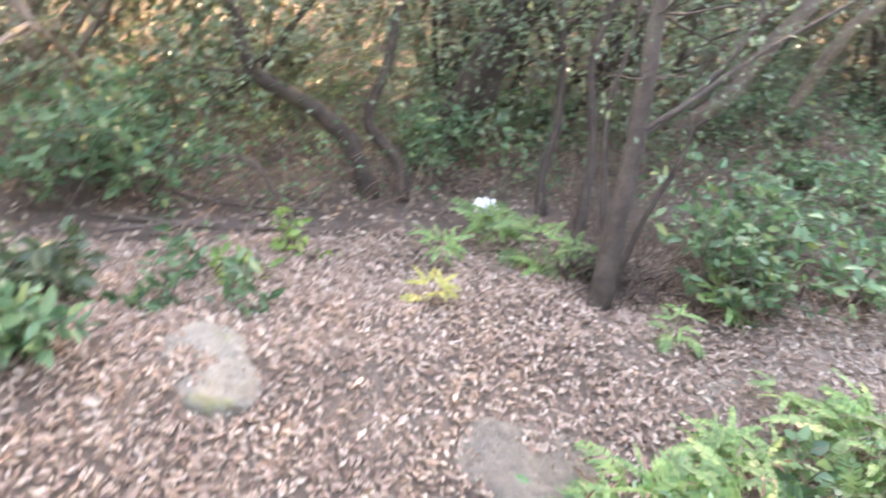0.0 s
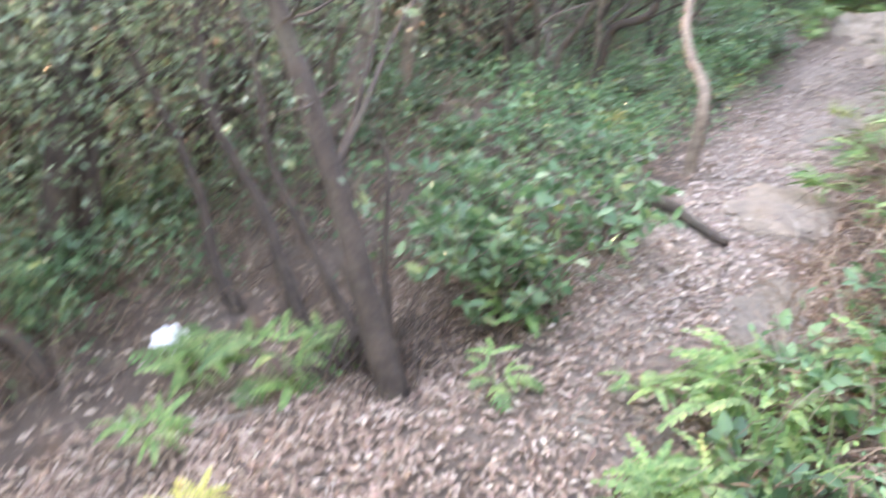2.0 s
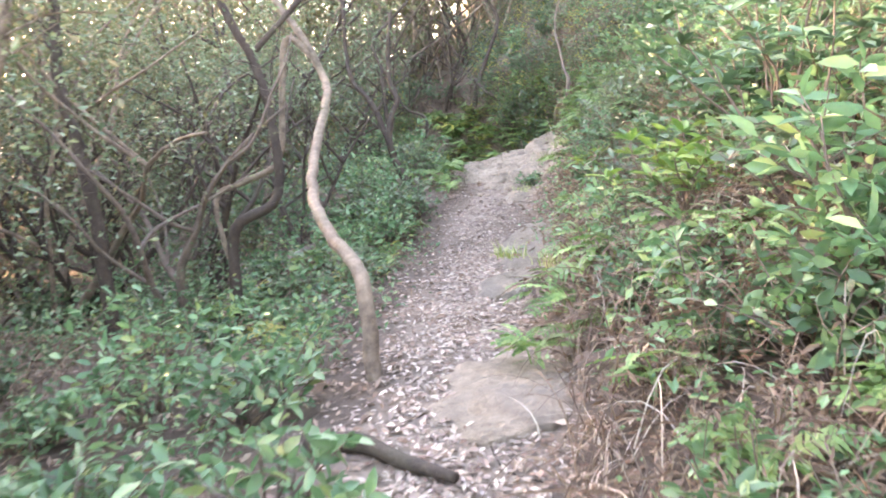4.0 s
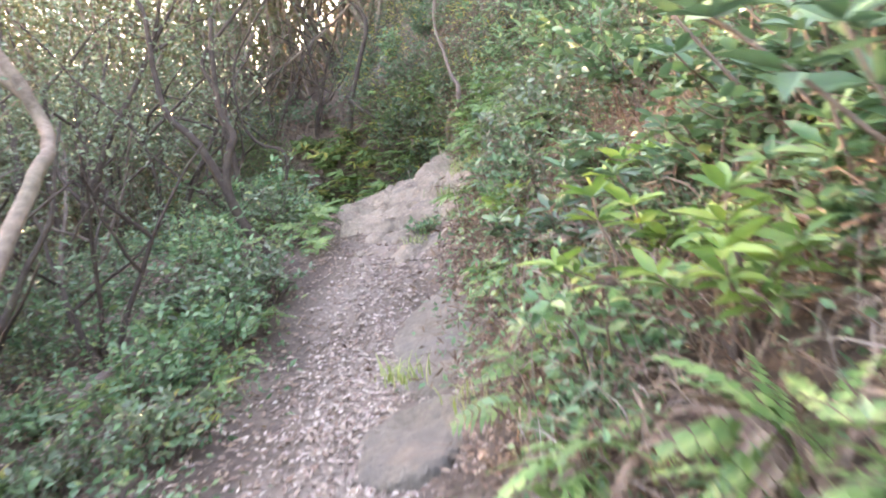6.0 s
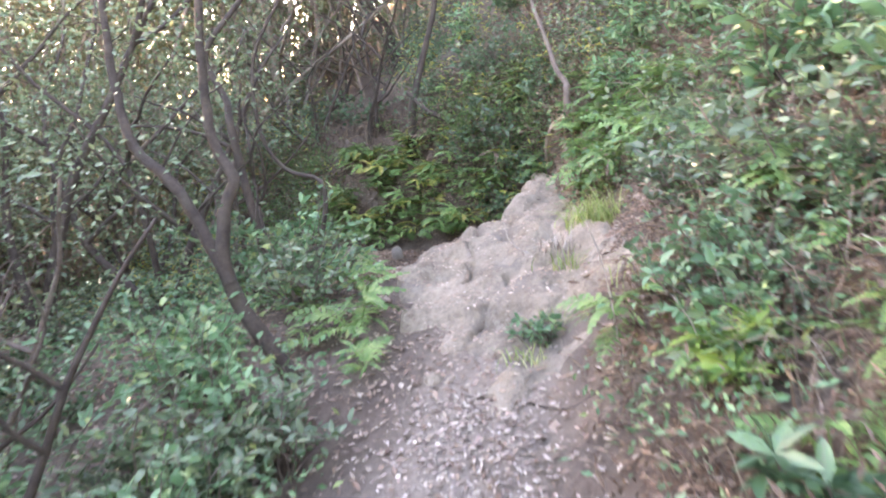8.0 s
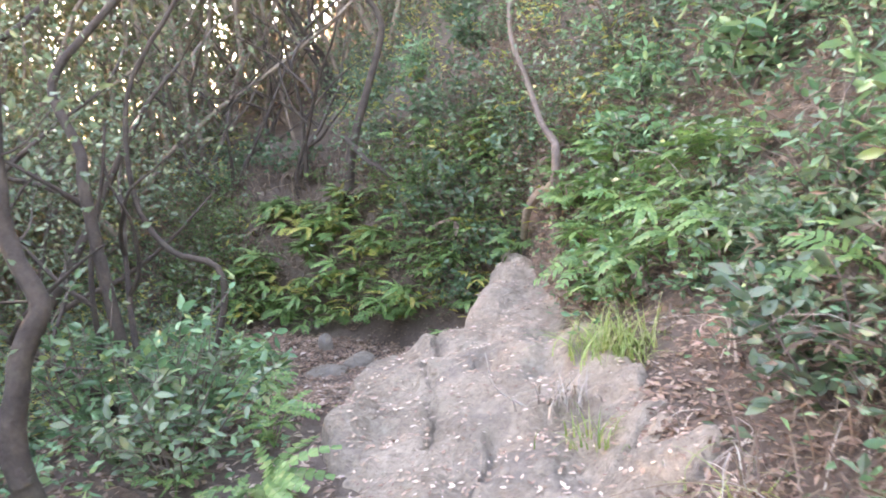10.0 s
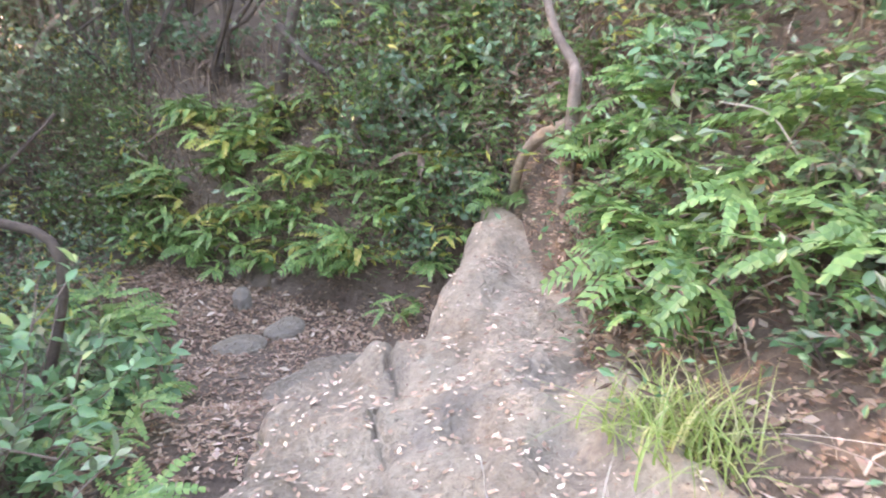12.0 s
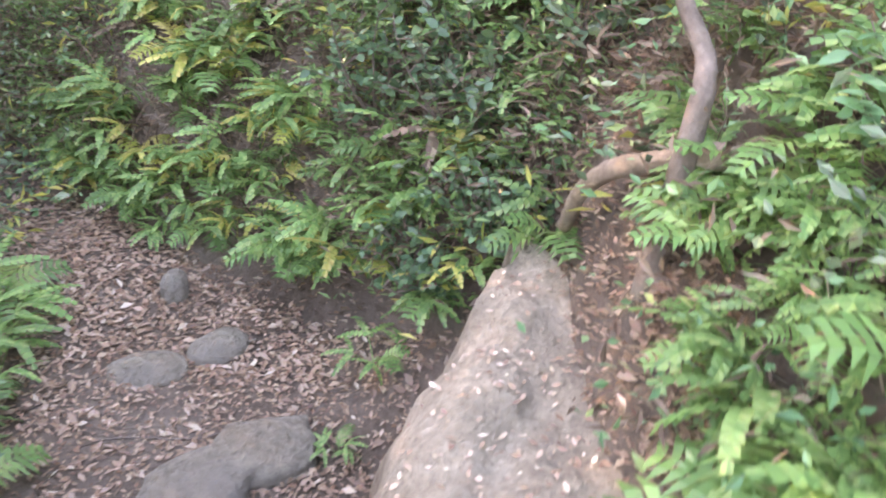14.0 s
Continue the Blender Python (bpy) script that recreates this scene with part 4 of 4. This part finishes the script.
for k in range(26):
    x, y = .85 + fern_r.random() * 1.4, fern_r.uniform(.2, 10.2)
    tuft(x, y, 26, fern_r.uniform(.25, .5), "tangle of dry grey stems on the bank", 20 + k, (DRY, DRY, GRASS)[k % 3], spread=.12, stiff=.6)


def dry_stalk(pts, label):
    return fallen("dry_stalk", pts, .005, .002, label, DRY, "stalk", on_ground=False)


dry_stalk([(1.50, 9.05, gz(1.5, 9.05)), (1.42, 9.1, 1.95), (1.30, 9.15, 2.12), (1.15, 9.2, 2.16)], "long bent pale dry stalk")
dry_stalk([(.45, 8.3, 1.2), (.33, 8.35, 1.28), (.30, 8.4, 1.42)], "thin straw stalk rising from rock")
dry_stalk([(.78, 6.6, gz(.78, 6.6)), (.74, 6.55, 1.5), (.68, 6.5, 1.75)], "tall pale dry grass stalk")
dry_stalk([(1.02, 6.2, gz(1.02, 6.2)), (1.0, 6.2, 1.35), (.93, 6.2, 1.5)], "short bent dry stalk")

# crumpled plastic
bm = bmesh.new()
bmesh.ops.create_icosphere(bm, subdivisions=4, radius=.07)
for v in bm.verts:
    q = v.co * 14
    v.co *= 1 + .7 * noise.noise(q) + .4 * noise.noise(q * 2.3) + .2 * noise.noise(q * 5)
    v.co.z *= .6
me = bpy.data.meshes.new("plastic_bag")
bm.to_mesh(me)
bm.free()
me.materials.append(PLASTIC)
bag = new("plastic_bag", me)
bag.location = (-1.43, -.92, gz(-1.43, -.92) + .05)
tagged(bag, "crumpled white plastic bag on the forest floor", "litter")


# ---------------------------------------------------------------- thicket all round
tree_r = random.Random(21)
protos = []
for k in range(5):
    protos.append(scrub_tree(-6 - 2.3 * k, 8 + 3 * k, (2.8, 3.4, 4.2, 3.0, 5.0)[k], "crooked many-stemmed scrub tree in the thicket", 200 + k,
                             bark=(BARK, BARK_DARK, BARK, BARK_DARK, BARK_PALE)[k], leaf=(LEAF_FAR, LEAF_TREE)[k % 2], twigs=8, n_leaf=56, length=.9, size=.052, spread=.2))
bushes = []
for k in range(4):
    bushes.append(shrub(-4 - 1.7 * k, 4 + 5 * k, 1.2, 1.1, "grey-green understorey bush in the thicket", 300 + k, leaf=(LEAF_FAR, LEAF_TREE)[k % 2], n_stem=18, per=44, size=.058, rich=False, bare=.15))


def scatter(protos, n, area, keep, scale):
    made = 0
    for _ in range(n * 20):
        if made == n:
            break
        x, y = tree_r.uniform(*area[:2]), tree_r.uniform(*area[2:])
        if not keep(x, y):
            continue
        s = tree_r.uniform(*scale)
        ob = copy_thing(tree_r.choice(protos), pose(0, 0, 0))
        ob.matrix_basis = pose(x, y, gz(x, y) - .05, 0, 0, tree_r.uniform(0, 360)) @ Matrix.Diagonal((s, s, s, 1))
        made += 1


roomy = lambda x, y: off_trail(x, y, 3.0) and not (-2.6 < x < 3.5 and -6 < y < 1.5)
clear = lambda x, y: off_trail(x, y, 1.9) and not (-2.6 < x < 3.5 and -6 < y < 1.5)
scatter(protos, 26, (-7, -2.2, -5, 14), roomy, (.7, 1.1))
scatter(protos, 22, (-11, -5, -8, 18), roomy, (.9, 1.3))
scatter(protos, 20, (-4, 6, 13.2, 18), clear, (.6, 1.0))
scatter(protos, 14, (3, 8, -3, 15), roomy, (.6, 1.0))
scatter(protos, 8, (-6, 8, -12, -6), roomy, (.9, 1.3))
bare = [scrub_tree(-8 - 2 * k, 2 + 4 * k, 3.0 + .4 * k, "thin crooked nearly bare tree in the thicket", 260 + k, bark=(BARK_DARK, BARK, BARK_DARK)[k], leaf=LEAF_TREE, stems=3, twigs=7, n_leaf=5, length=.8, size=.05, spread=.1) for k in range(3)]
scatter(bare, 12, (-3.6, -1.4, 3.5, 11.0), lambda x, y: off_trail(x, y, 1.6), (.55, .9))
scatter(bare, 10, (-3.2, 3.0, 12.9, 15.5), lambda x, y: True, (.6, 1.0))
scatter(bare, 8, (-5, -2.6, -4, 2.5), lambda x, y: True, (.6, 1.0))
scatter(bushes, 18, (-7, -2.0, -5, 13), clear, (.6, 1.1))
scatter(bushes, 14, (-4, 5, 13.0, 18), lambda x, y: True, (.6, 1.0))
scatter(bushes, 22, (2.5, 6.0, 0, 14), clear, (.6, 1.0))


# low cover on the banks and beside the trail
lows = []
for n, (h, w, leaf, size, aspect) in enumerate([(.45, .45, LEAF_SHRUB, .075, .42), (.5, .5, LEAF_GLOSS, .055, .55), (.4, .5, LEAF_TREE, .06, .45), (.55, .45, LEAF_SHRUB, .09, .36), (.45, .5, LEAF_GLOSS, .07, .5)]):
    lows.append(shrub(2.9 + .5 * n, 1.0 + 2 * n, h, w, "low leafy shrub covering the bank", 400 + n, leaf=leaf, n_stem=14, per=32, size=size, aspect=aspect, bare=.1))
    tagged(lows[-1], group="low shrubs on the banks")
fern_kinds = [fern(3.0 + .4 * n, 2 + 1.5 * n, .4, "fern among the bank's low shrubs", 500 + n, 8, (GD, GD, ("dead", "dead", "green"), ("green",))[n % 4], lean=180) for n in range(5)]
bank = lambda x, y: x - float(smooth_interp(y, KNOT_X)) > .8 and not (6.9 < y < 8.7 and x < 1.3)
scatter(lows, 46, (.85, 2.6, -1.0, 10.6), lambda x, y: bank(x, y) and (y > 1 or x > 1.3), (.45, .85))
scatter(lows, 46, (1.9, 4.2, .9, 13), bank, (.9, 1.5))
scatter(lows, 22, (-2.8, 3.0, 11.4, 14.5), lambda x, y: (y - (11.15 - .62 * x)) > .5, (.6, 1.1))
scatter(lows, 30, (-3.6, -.8, 1.0, 9.8), lambda x, y: off_trail(x, y, .8) and not (-1.6 < x and y > 9.2), (.5, 1.1))
scatter(lows, 12, (-6, -1.9, -4.5, 2), lambda x, y: x < -2.1 - .1 * y, (.6, 1.2))
scatter(fern_kinds, 30, (.85, 2.8, .6, 8.6), bank, (.6, 1.0))
scatter(fern_kinds, 20, (.92, 2.4, 8.6, 11.4), lambda x, y: True, (.5, .85))
scatter(fern_kinds, 26, (-3.2, 1.2, 11.0, 13.6), lambda x, y: .02 < (y - (11.15 - .62 * x)) < 1.6, (.65, 1.0))


# ---------------------------------------------------------------- the woods farther off
def woods():
    r = np.random.default_rng(31)
    x, y = r.uniform(-15, 11, 26000), r.uniform(-11, 25, 26000)
    gap = np.hypot(np.where(x < 0, x + .4, (x - .4) * .95), np.maximum(np.maximum(y - 11, 0), np.maximum(-1 - y, 0)) * .95)
    far = (gap > 4.6) & (r.random(len(x)) < np.clip(1.35 - gap / 11, .12, 1))
    x, y = x[far][:5200], y[far][:5200]
    x, y = np.concatenate([x, r.uniform(-12, -2.5, 900)]), np.concatenate([y, r.uniform(13, 20, 900)])
    x, y = np.concatenate([x, r.uniform(-12, -7, 700)]), np.concatenate([y, r.uniform(2, 16, 700)])
    h = r.random(len(x)) ** .9 * 6.5
    x, y, h = np.concatenate([x, r.uniform(-13, 0, 1500)]), np.concatenate([y, r.uniform(15, 24, 1500)]), np.concatenate([h, r.uniform(1, 9, 1500)])
    n = 34
    c = np.stack([x, y, ground(x, y) + h], -1)
    P = (c[:, None] + r.normal(0, 1, (len(c), n, 3)) * np.array([.5, .5, .38])).reshape(-1, 3)
    O = r.normal(0, 1, P.shape)
    ob = leaves_mesh("far_foliage", P, O, .13, .5, LEAF_FAR, None, r=r)
    tagged(ob, "dense grey-green foliage of the surrounding woods", "foliage", kind="stuff")
    tb, rnd = Tubes(), random.Random(32)
    for k in range(1000):
        a = rnd.randrange(len(x))
        px, py = float(x[a]), float(y[a])
        line = wander((px, py, gz(px, py) - .1), (rnd.gauss(0, .3), rnd.gauss(0, .3), 1), rnd.uniform(3, 7), 7, .17, rnd, .05)
        tb.add(line, rnd.uniform(.025, .07), .012, 4)
    tagged(tb.make("far_stem", BARK_PALE, None), "thin crooked stems crowding the distant woods", "stems", kind="stuff")


woods()


def cover(name, n, pick, high, per, size, mat, label, seed, clump=.12, aspect=.45):
    """Leafy growth too fine to count, in clumps over the soil."""
    r = np.random.default_rng(seed)
    x, y = pick(r, n * 3)
    keep = np.abs(x - smooth_interp(y, KNOT_X)) > .62
    hollow = (x > -1.9) & (x < .8) & (y > 6.6) & (y < 11.15 - .62 * x)
    litter_bed = (x > -1.7) & (x < .9) & (y < .1) & (y > -5)
    keep &= ~((x > 0) & (x < 1.2) & (y > 6.9) & (y < 8.7))
    keep &= ~(hollow & (x > -.75)) & ~(hollow & (y > 9.3)) & ~litter_bed
    x, y = x[keep][:n], y[keep][:n]
    h = r.random(len(x)) ** 1.2 * high
    c = np.stack([x, y, ground(x, y) + .03 + h], -1)
    P = (c[:, None] + r.normal(0, 1, (len(c), per, 3)) * np.array([clump, clump, clump * .6])).reshape(-1, 3)
    P[:, 2] = np.maximum(P[:, 2], ground(P[:, 0], P[:, 1]) + .01)
    O = np.repeat(r.normal(0, 1, (len(c), 3)), per, 0) * .6 + r.normal(0, .8, P.shape)
    O[:, 2] = np.abs(O[:, 2]) * .4
    return tagged(leaves_mesh(name, P, O, size, aspect, mat, None, r=r), label, "undergrowth", kind="stuff")


def tangle(n, pick, high, long, mat, label, seed, wide=.0035):
    """Dead stems and withered fronds arching over one another, too many to count."""
    r = np.random.default_rng(seed)
    x, y = pick(r, n)
    base = np.stack([x, y, ground(x, y) + r.random(n) * high * .5], -1)
    a, L = r.uniform(0, 2 * np.pi, n), long * r.uniform(.4, 1.3, n)
    d = np.stack([np.cos(a), np.sin(a), np.zeros(n)], -1)
    sd = np.stack([-np.sin(a), np.cos(a), r.normal(0, .6, n)], -1) * wide
    rise, sway = high * r.uniform(.2, 1.3, n), r.normal(0, .25, n)
    rows = []
    for i in range(6):
        t = i / 5
        p = base + d * (L * t)[:, None] + sd / wide * (L * sway * t * t)[:, None]
        p[:, 2] += rise * 4 * t * (.8 - t * .75)
        p[:, 2] = np.maximum(p[:, 2], ground(p[:, 0], p[:, 1]) + .01)
        rows += [p + sd * (1.1 - t), p - sd * (1.1 - t)]
    V = np.stack(rows, 1).reshape(-1, 3)
    quad = np.array([[2 * i, 2 * i + 1, 2 * i + 3, 2 * i + 2] for i in range(5)])
    F = ((np.arange(n) * 12)[:, None, None] + quad[None]).reshape(-1, 4)
    return tagged(mesh_object("dead_stems", V, F, mat, None), label, "undergrowth", kind="stuff")


tangle(4800, lambda r, n: (.9 + 2.4 * r.random(n) ** 1.2, r.uniform(-.6, 7.3, n)), .20, .36, FERN_DEAD, "tangle of withered brown stems on the bank", 61)
tangle(900, lambda r, n: (.95 + 2.2 * r.random(n) ** 1.2, r.uniform(-.6, 7.3, n)), .26, .40, DRY, "pale dry stems arching over the bank", 62, .0026)
tangle(700, lambda r, n: (1.0 + 1.6 * r.random(n), r.uniform(8.6, 11.4, n)), .16, .3, FERN_DEAD, "withered stems among bright ferns", 63)
tangle(2600, lambda r, n: (lambda x: (x, 11.25 - .62 * x + 1.6 * r.random(n)))(r.uniform(-3.5, 1.2, n)), .2, .36, FERN_DEAD, "brown stems hanging on the far bank", 64)
tangle(2600, lambda r, n: (-1.45 - 2.4 * r.random(n), r.uniform(-4, 3, n)), .22, .4, FERN_DEAD, "dark brush under the thicket", 65)
# bark-dark brush added to darken the shaded ground at the main trunk's foot
tangle(260, lambda r, n: (r.normal(-.36, .14, n), r.normal(-.72, .14, n)), .16, .26, BARK_DARK, "dark brush added for the shade round a trunk's foot", 66, .004)
tangle(500, lambda r, n: (r.uniform(-1.3, .2, n), r.uniform(-.5, .6, n)), .16, .3, FERN_DEAD, "brown brush under leafy shrubs", 67)
right_bank = lambda r, n: (.75 + 4.5 * r.random(n) ** 1.6, r.uniform(-3, 13, n))
left_side = lambda r, n: (-.4 - 5.0 * r.random(n) ** 1.3, r.uniform(-6, 14, n))
beyond = lambda r, n: (r.uniform(-5, 4, n), 10.4 + 6 * r.random(n) ** 1.3)
cover("undergrowth", 1350, right_bank, .28, 18, .048, LEAF_SHRUB, "mixed green undergrowth covering the bank", 41)
cover("undergrowth", 2100, right_bank, .22, 18, .065, FERN_DEAD, "withered brown bracken on the bank", 42, aspect=.22)
cover("undergrowth", 1500, left_side, .32, 16, .06, LEAF_SHRUB, "green undergrowth beside the trail", 43)
cover("undergrowth", 500, left_side, .16, 16, .065, FERN_DEAD, "withered brown fern leaves on the slope", 44, aspect=.22)
cover("undergrowth", 1500, beyond, .35, 16, .06, LEAF_TREE, "grey-green undergrowth beyond the hollow", 45)
cover("undergrowth", 600, beyond, .25, 14, .09, FERN_YELLOW, "yellowing fern leaves beyond the hollow", 46, aspect=.25)
bank_face = lambda r, n: (lambda x: (x, 11.2 - .62 * x + 1.0 * r.random(n)))(r.uniform(-2.8, .8, n))
cover("undergrowth", 800, bank_face, .22, 14, .055, FERN, "light green fern leaflets on the bank face", 51, aspect=.3)
cover("undergrowth", 700, bank_face, .14, 14, .06, FERN_DEAD, "brown withered fronds on the bank face", 52, aspect=.22)
cover("undergrowth", 900, lambda r, n: (r.uniform(1.1, 4.5, n), r.uniform(6, 14, n)), .4, 16, .06, LEAF_TREE, "grey-green undergrowth high on the bank", 53)
cover("thicket_foliage", 1500, lambda r, n: (-1.7 - 4.5 * r.random(n), r.uniform(-6, 14, n)), 2.6, 34, .05, LEAF_TREE, "small pale green leaves filling the thicket", 47, .22)
cover("thicket_foliage", 800, lambda r, n: (r.uniform(2.0, 5.5, n), r.uniform(-1, 13, n)), .9, 28, .055, LEAF_SHRUB, "leafy scrub filling the upper slope", 49, .2)
cover("thicket_foliage", 420, lambda r, n: (r.uniform(-7, -3.3, n), r.uniform(-6, .5, n)), 2.6, 30, .06, LEAF_TREE, "grey-green leaves deep in the thicket", 54, .24)
cover("thicket_foliage", 170, lambda r, n: (r.uniform(-3.0, -1.7, n), r.uniform(-2.8, 1.4, n)), 2.0, 24, .05, LEAF_TREE, "sprays of pale green leaves between trunks", 50, .15)
cover("thicket_foliage", 700, lambda r, n: (r.uniform(-4, 4.5, n), r.uniform(12.6, 17, n)), 2.4, 34, .05, LEAF_TREE, "small grey-green leaves in the far thicket", 48, .22)


# ---------------------------------------------------------------- leaf litter
def litter(name, n, pick, size, mat, label, seed, lift=.004, rock=False):
    r = np.random.default_rng(seed)
    x, y = pick(r, n)
    z = ground(x, y) + lift + r.random(len(x)) * .012
    P = np.stack([x, y, z], -1)
    a = r.uniform(0, 2 * np.pi, len(x))
    O = np.stack([np.cos(a), np.sin(a), r.normal(0, .18, len(x))], -1)
    S = np.stack([-np.sin(a), np.cos(a), r.normal(0, .3, len(x))], -1)
    L = (size * r.uniform(.55, 1.25, len(x)))[:, None]
    W = L * r.uniform(.32, .5, len(x))[:, None]
    up = np.array([0, 0, 1.0])
    c = r.uniform(.02, .15, len(x))[:, None] * L
    V = np.stack([P, P + O * L * .45 + S * W * .5 + up * c, P + O * L + up * c * .6, P + O * L * .45 - S * W * .5 + up * c], 1).reshape(-1, 3)
    b = (np.arange(len(x)) * 4)[:, None]
    F = (b[:, :, None] + np.array([[0, 1, 2], [0, 2, 3]])[None]).reshape(-1, 3)
    ob = mesh_object(name, V, F, mat, None, smooth=False)
    return tagged(ob, label, "leaf litter", kind="stuff")


def on_trail(r, n):
    y = r.uniform(.0, 7.0, n)
    return smooth_interp(y, KNOT_X) + r.normal(0, .26, n), y


litter("leaf_litter", 9500, on_trail, .040, LITTER_PALE, "pale dead leaves strewn along the trail", 1)
litter("leaf_litter", 38000, lambda r, n: (1.6 - 2.7 * r.random(n) ** .9, r.uniform(-4.5, .6, n)), .035, LITTER, "carpet of brown and pale dead leaves", 2)
litter("leaf_litter", 15000, lambda r, n: (r.uniform(-2.0, .25, n), r.uniform(9.0, 12.2, n)), .030, LITTER_RUST, "reddish dead leaves in the hollow", 3)
litter("leaf_litter", 34000, lambda r, n: (r.uniform(-4, 3, n), r.uniform(-4, 13, n)), .055, LITTER, "scattered brown leaves on the forest floor", 4)
litter("leaf_litter", 1500, lambda r, n: (r.normal(-.1, .35, n), r.uniform(7, 9.8, n)), .035, LITTER, "small dry leaf crumbs around the slabs", 5)


def flakes(n, seed):
    """Pale dry leaf flakes lying on the outcrop."""
    r = np.random.default_rng(seed)
    iy, ix = np.nonzero(ROCK_IN > .03)
    k = r.integers(0, len(ix), n)
    P = np.stack([ROCK_X[ix[k]] + r.uniform(0, .02, n), ROCK_Y[iy[k]] + r.uniform(0, .02, n), ROCK_Z[iy[k], ix[k]] + .008], -1)
    a = r.uniform(0, 2 * np.pi, n)
    O, S = np.stack([np.cos(a), np.sin(a), r.normal(0, .1, n)], -1), np.stack([-np.sin(a), np.cos(a), r.normal(0, .15, n)], -1)
    L = (.028 * r.uniform(.4, 1.5, n))[:, None]
    V = np.stack([P, P + O * L * .5 + S * L * .22, P + O * L, P + O * L * .5 - S * L * .22], 1).reshape(-1, 3)
    b = (np.arange(n) * 4)[:, None]
    F = (b[:, :, None] + np.array([[0, 1, 2], [0, 2, 3]])[None]).reshape(-1, 3)
    tagged(mesh_object("leaf_flakes", V, F, LITTER, None, smooth=False), "pale dry leaf flakes strewn over the rock", "leaf litter", kind="stuff")


flakes(2800, 9)
litter("leaf_litter", 9000, lambda r, n: (.7 + 1.6 * r.random(n), r.uniform(-1, 11.5, n)), .05, LITTER_RUST, "rusty dead leaves caught on the bank", 6)
litter("leaf_litter", 9000, lambda r, n: (r.uniform(-3, 1.2, n), r.uniform(10.8, 13, n)), .05, LITTER_RUST, "brown dead leaves under the bank's ferns", 7)
litter("leaf_litter", 4200, lambda r, n: (r.uniform(.70, 1.02, n), r.uniform(9.3, 10.9, n)), .034, LITTER_RUST, "rusty leaf crumbs beside the ridge", 8)
litter("leaf_litter", 1800, lambda r, n: (r.uniform(.8, 1.5, n), r.uniform(7.1, 8.7, n)), .034, LITTER_RUST, "curled dead leaves above the dark rock", 10)
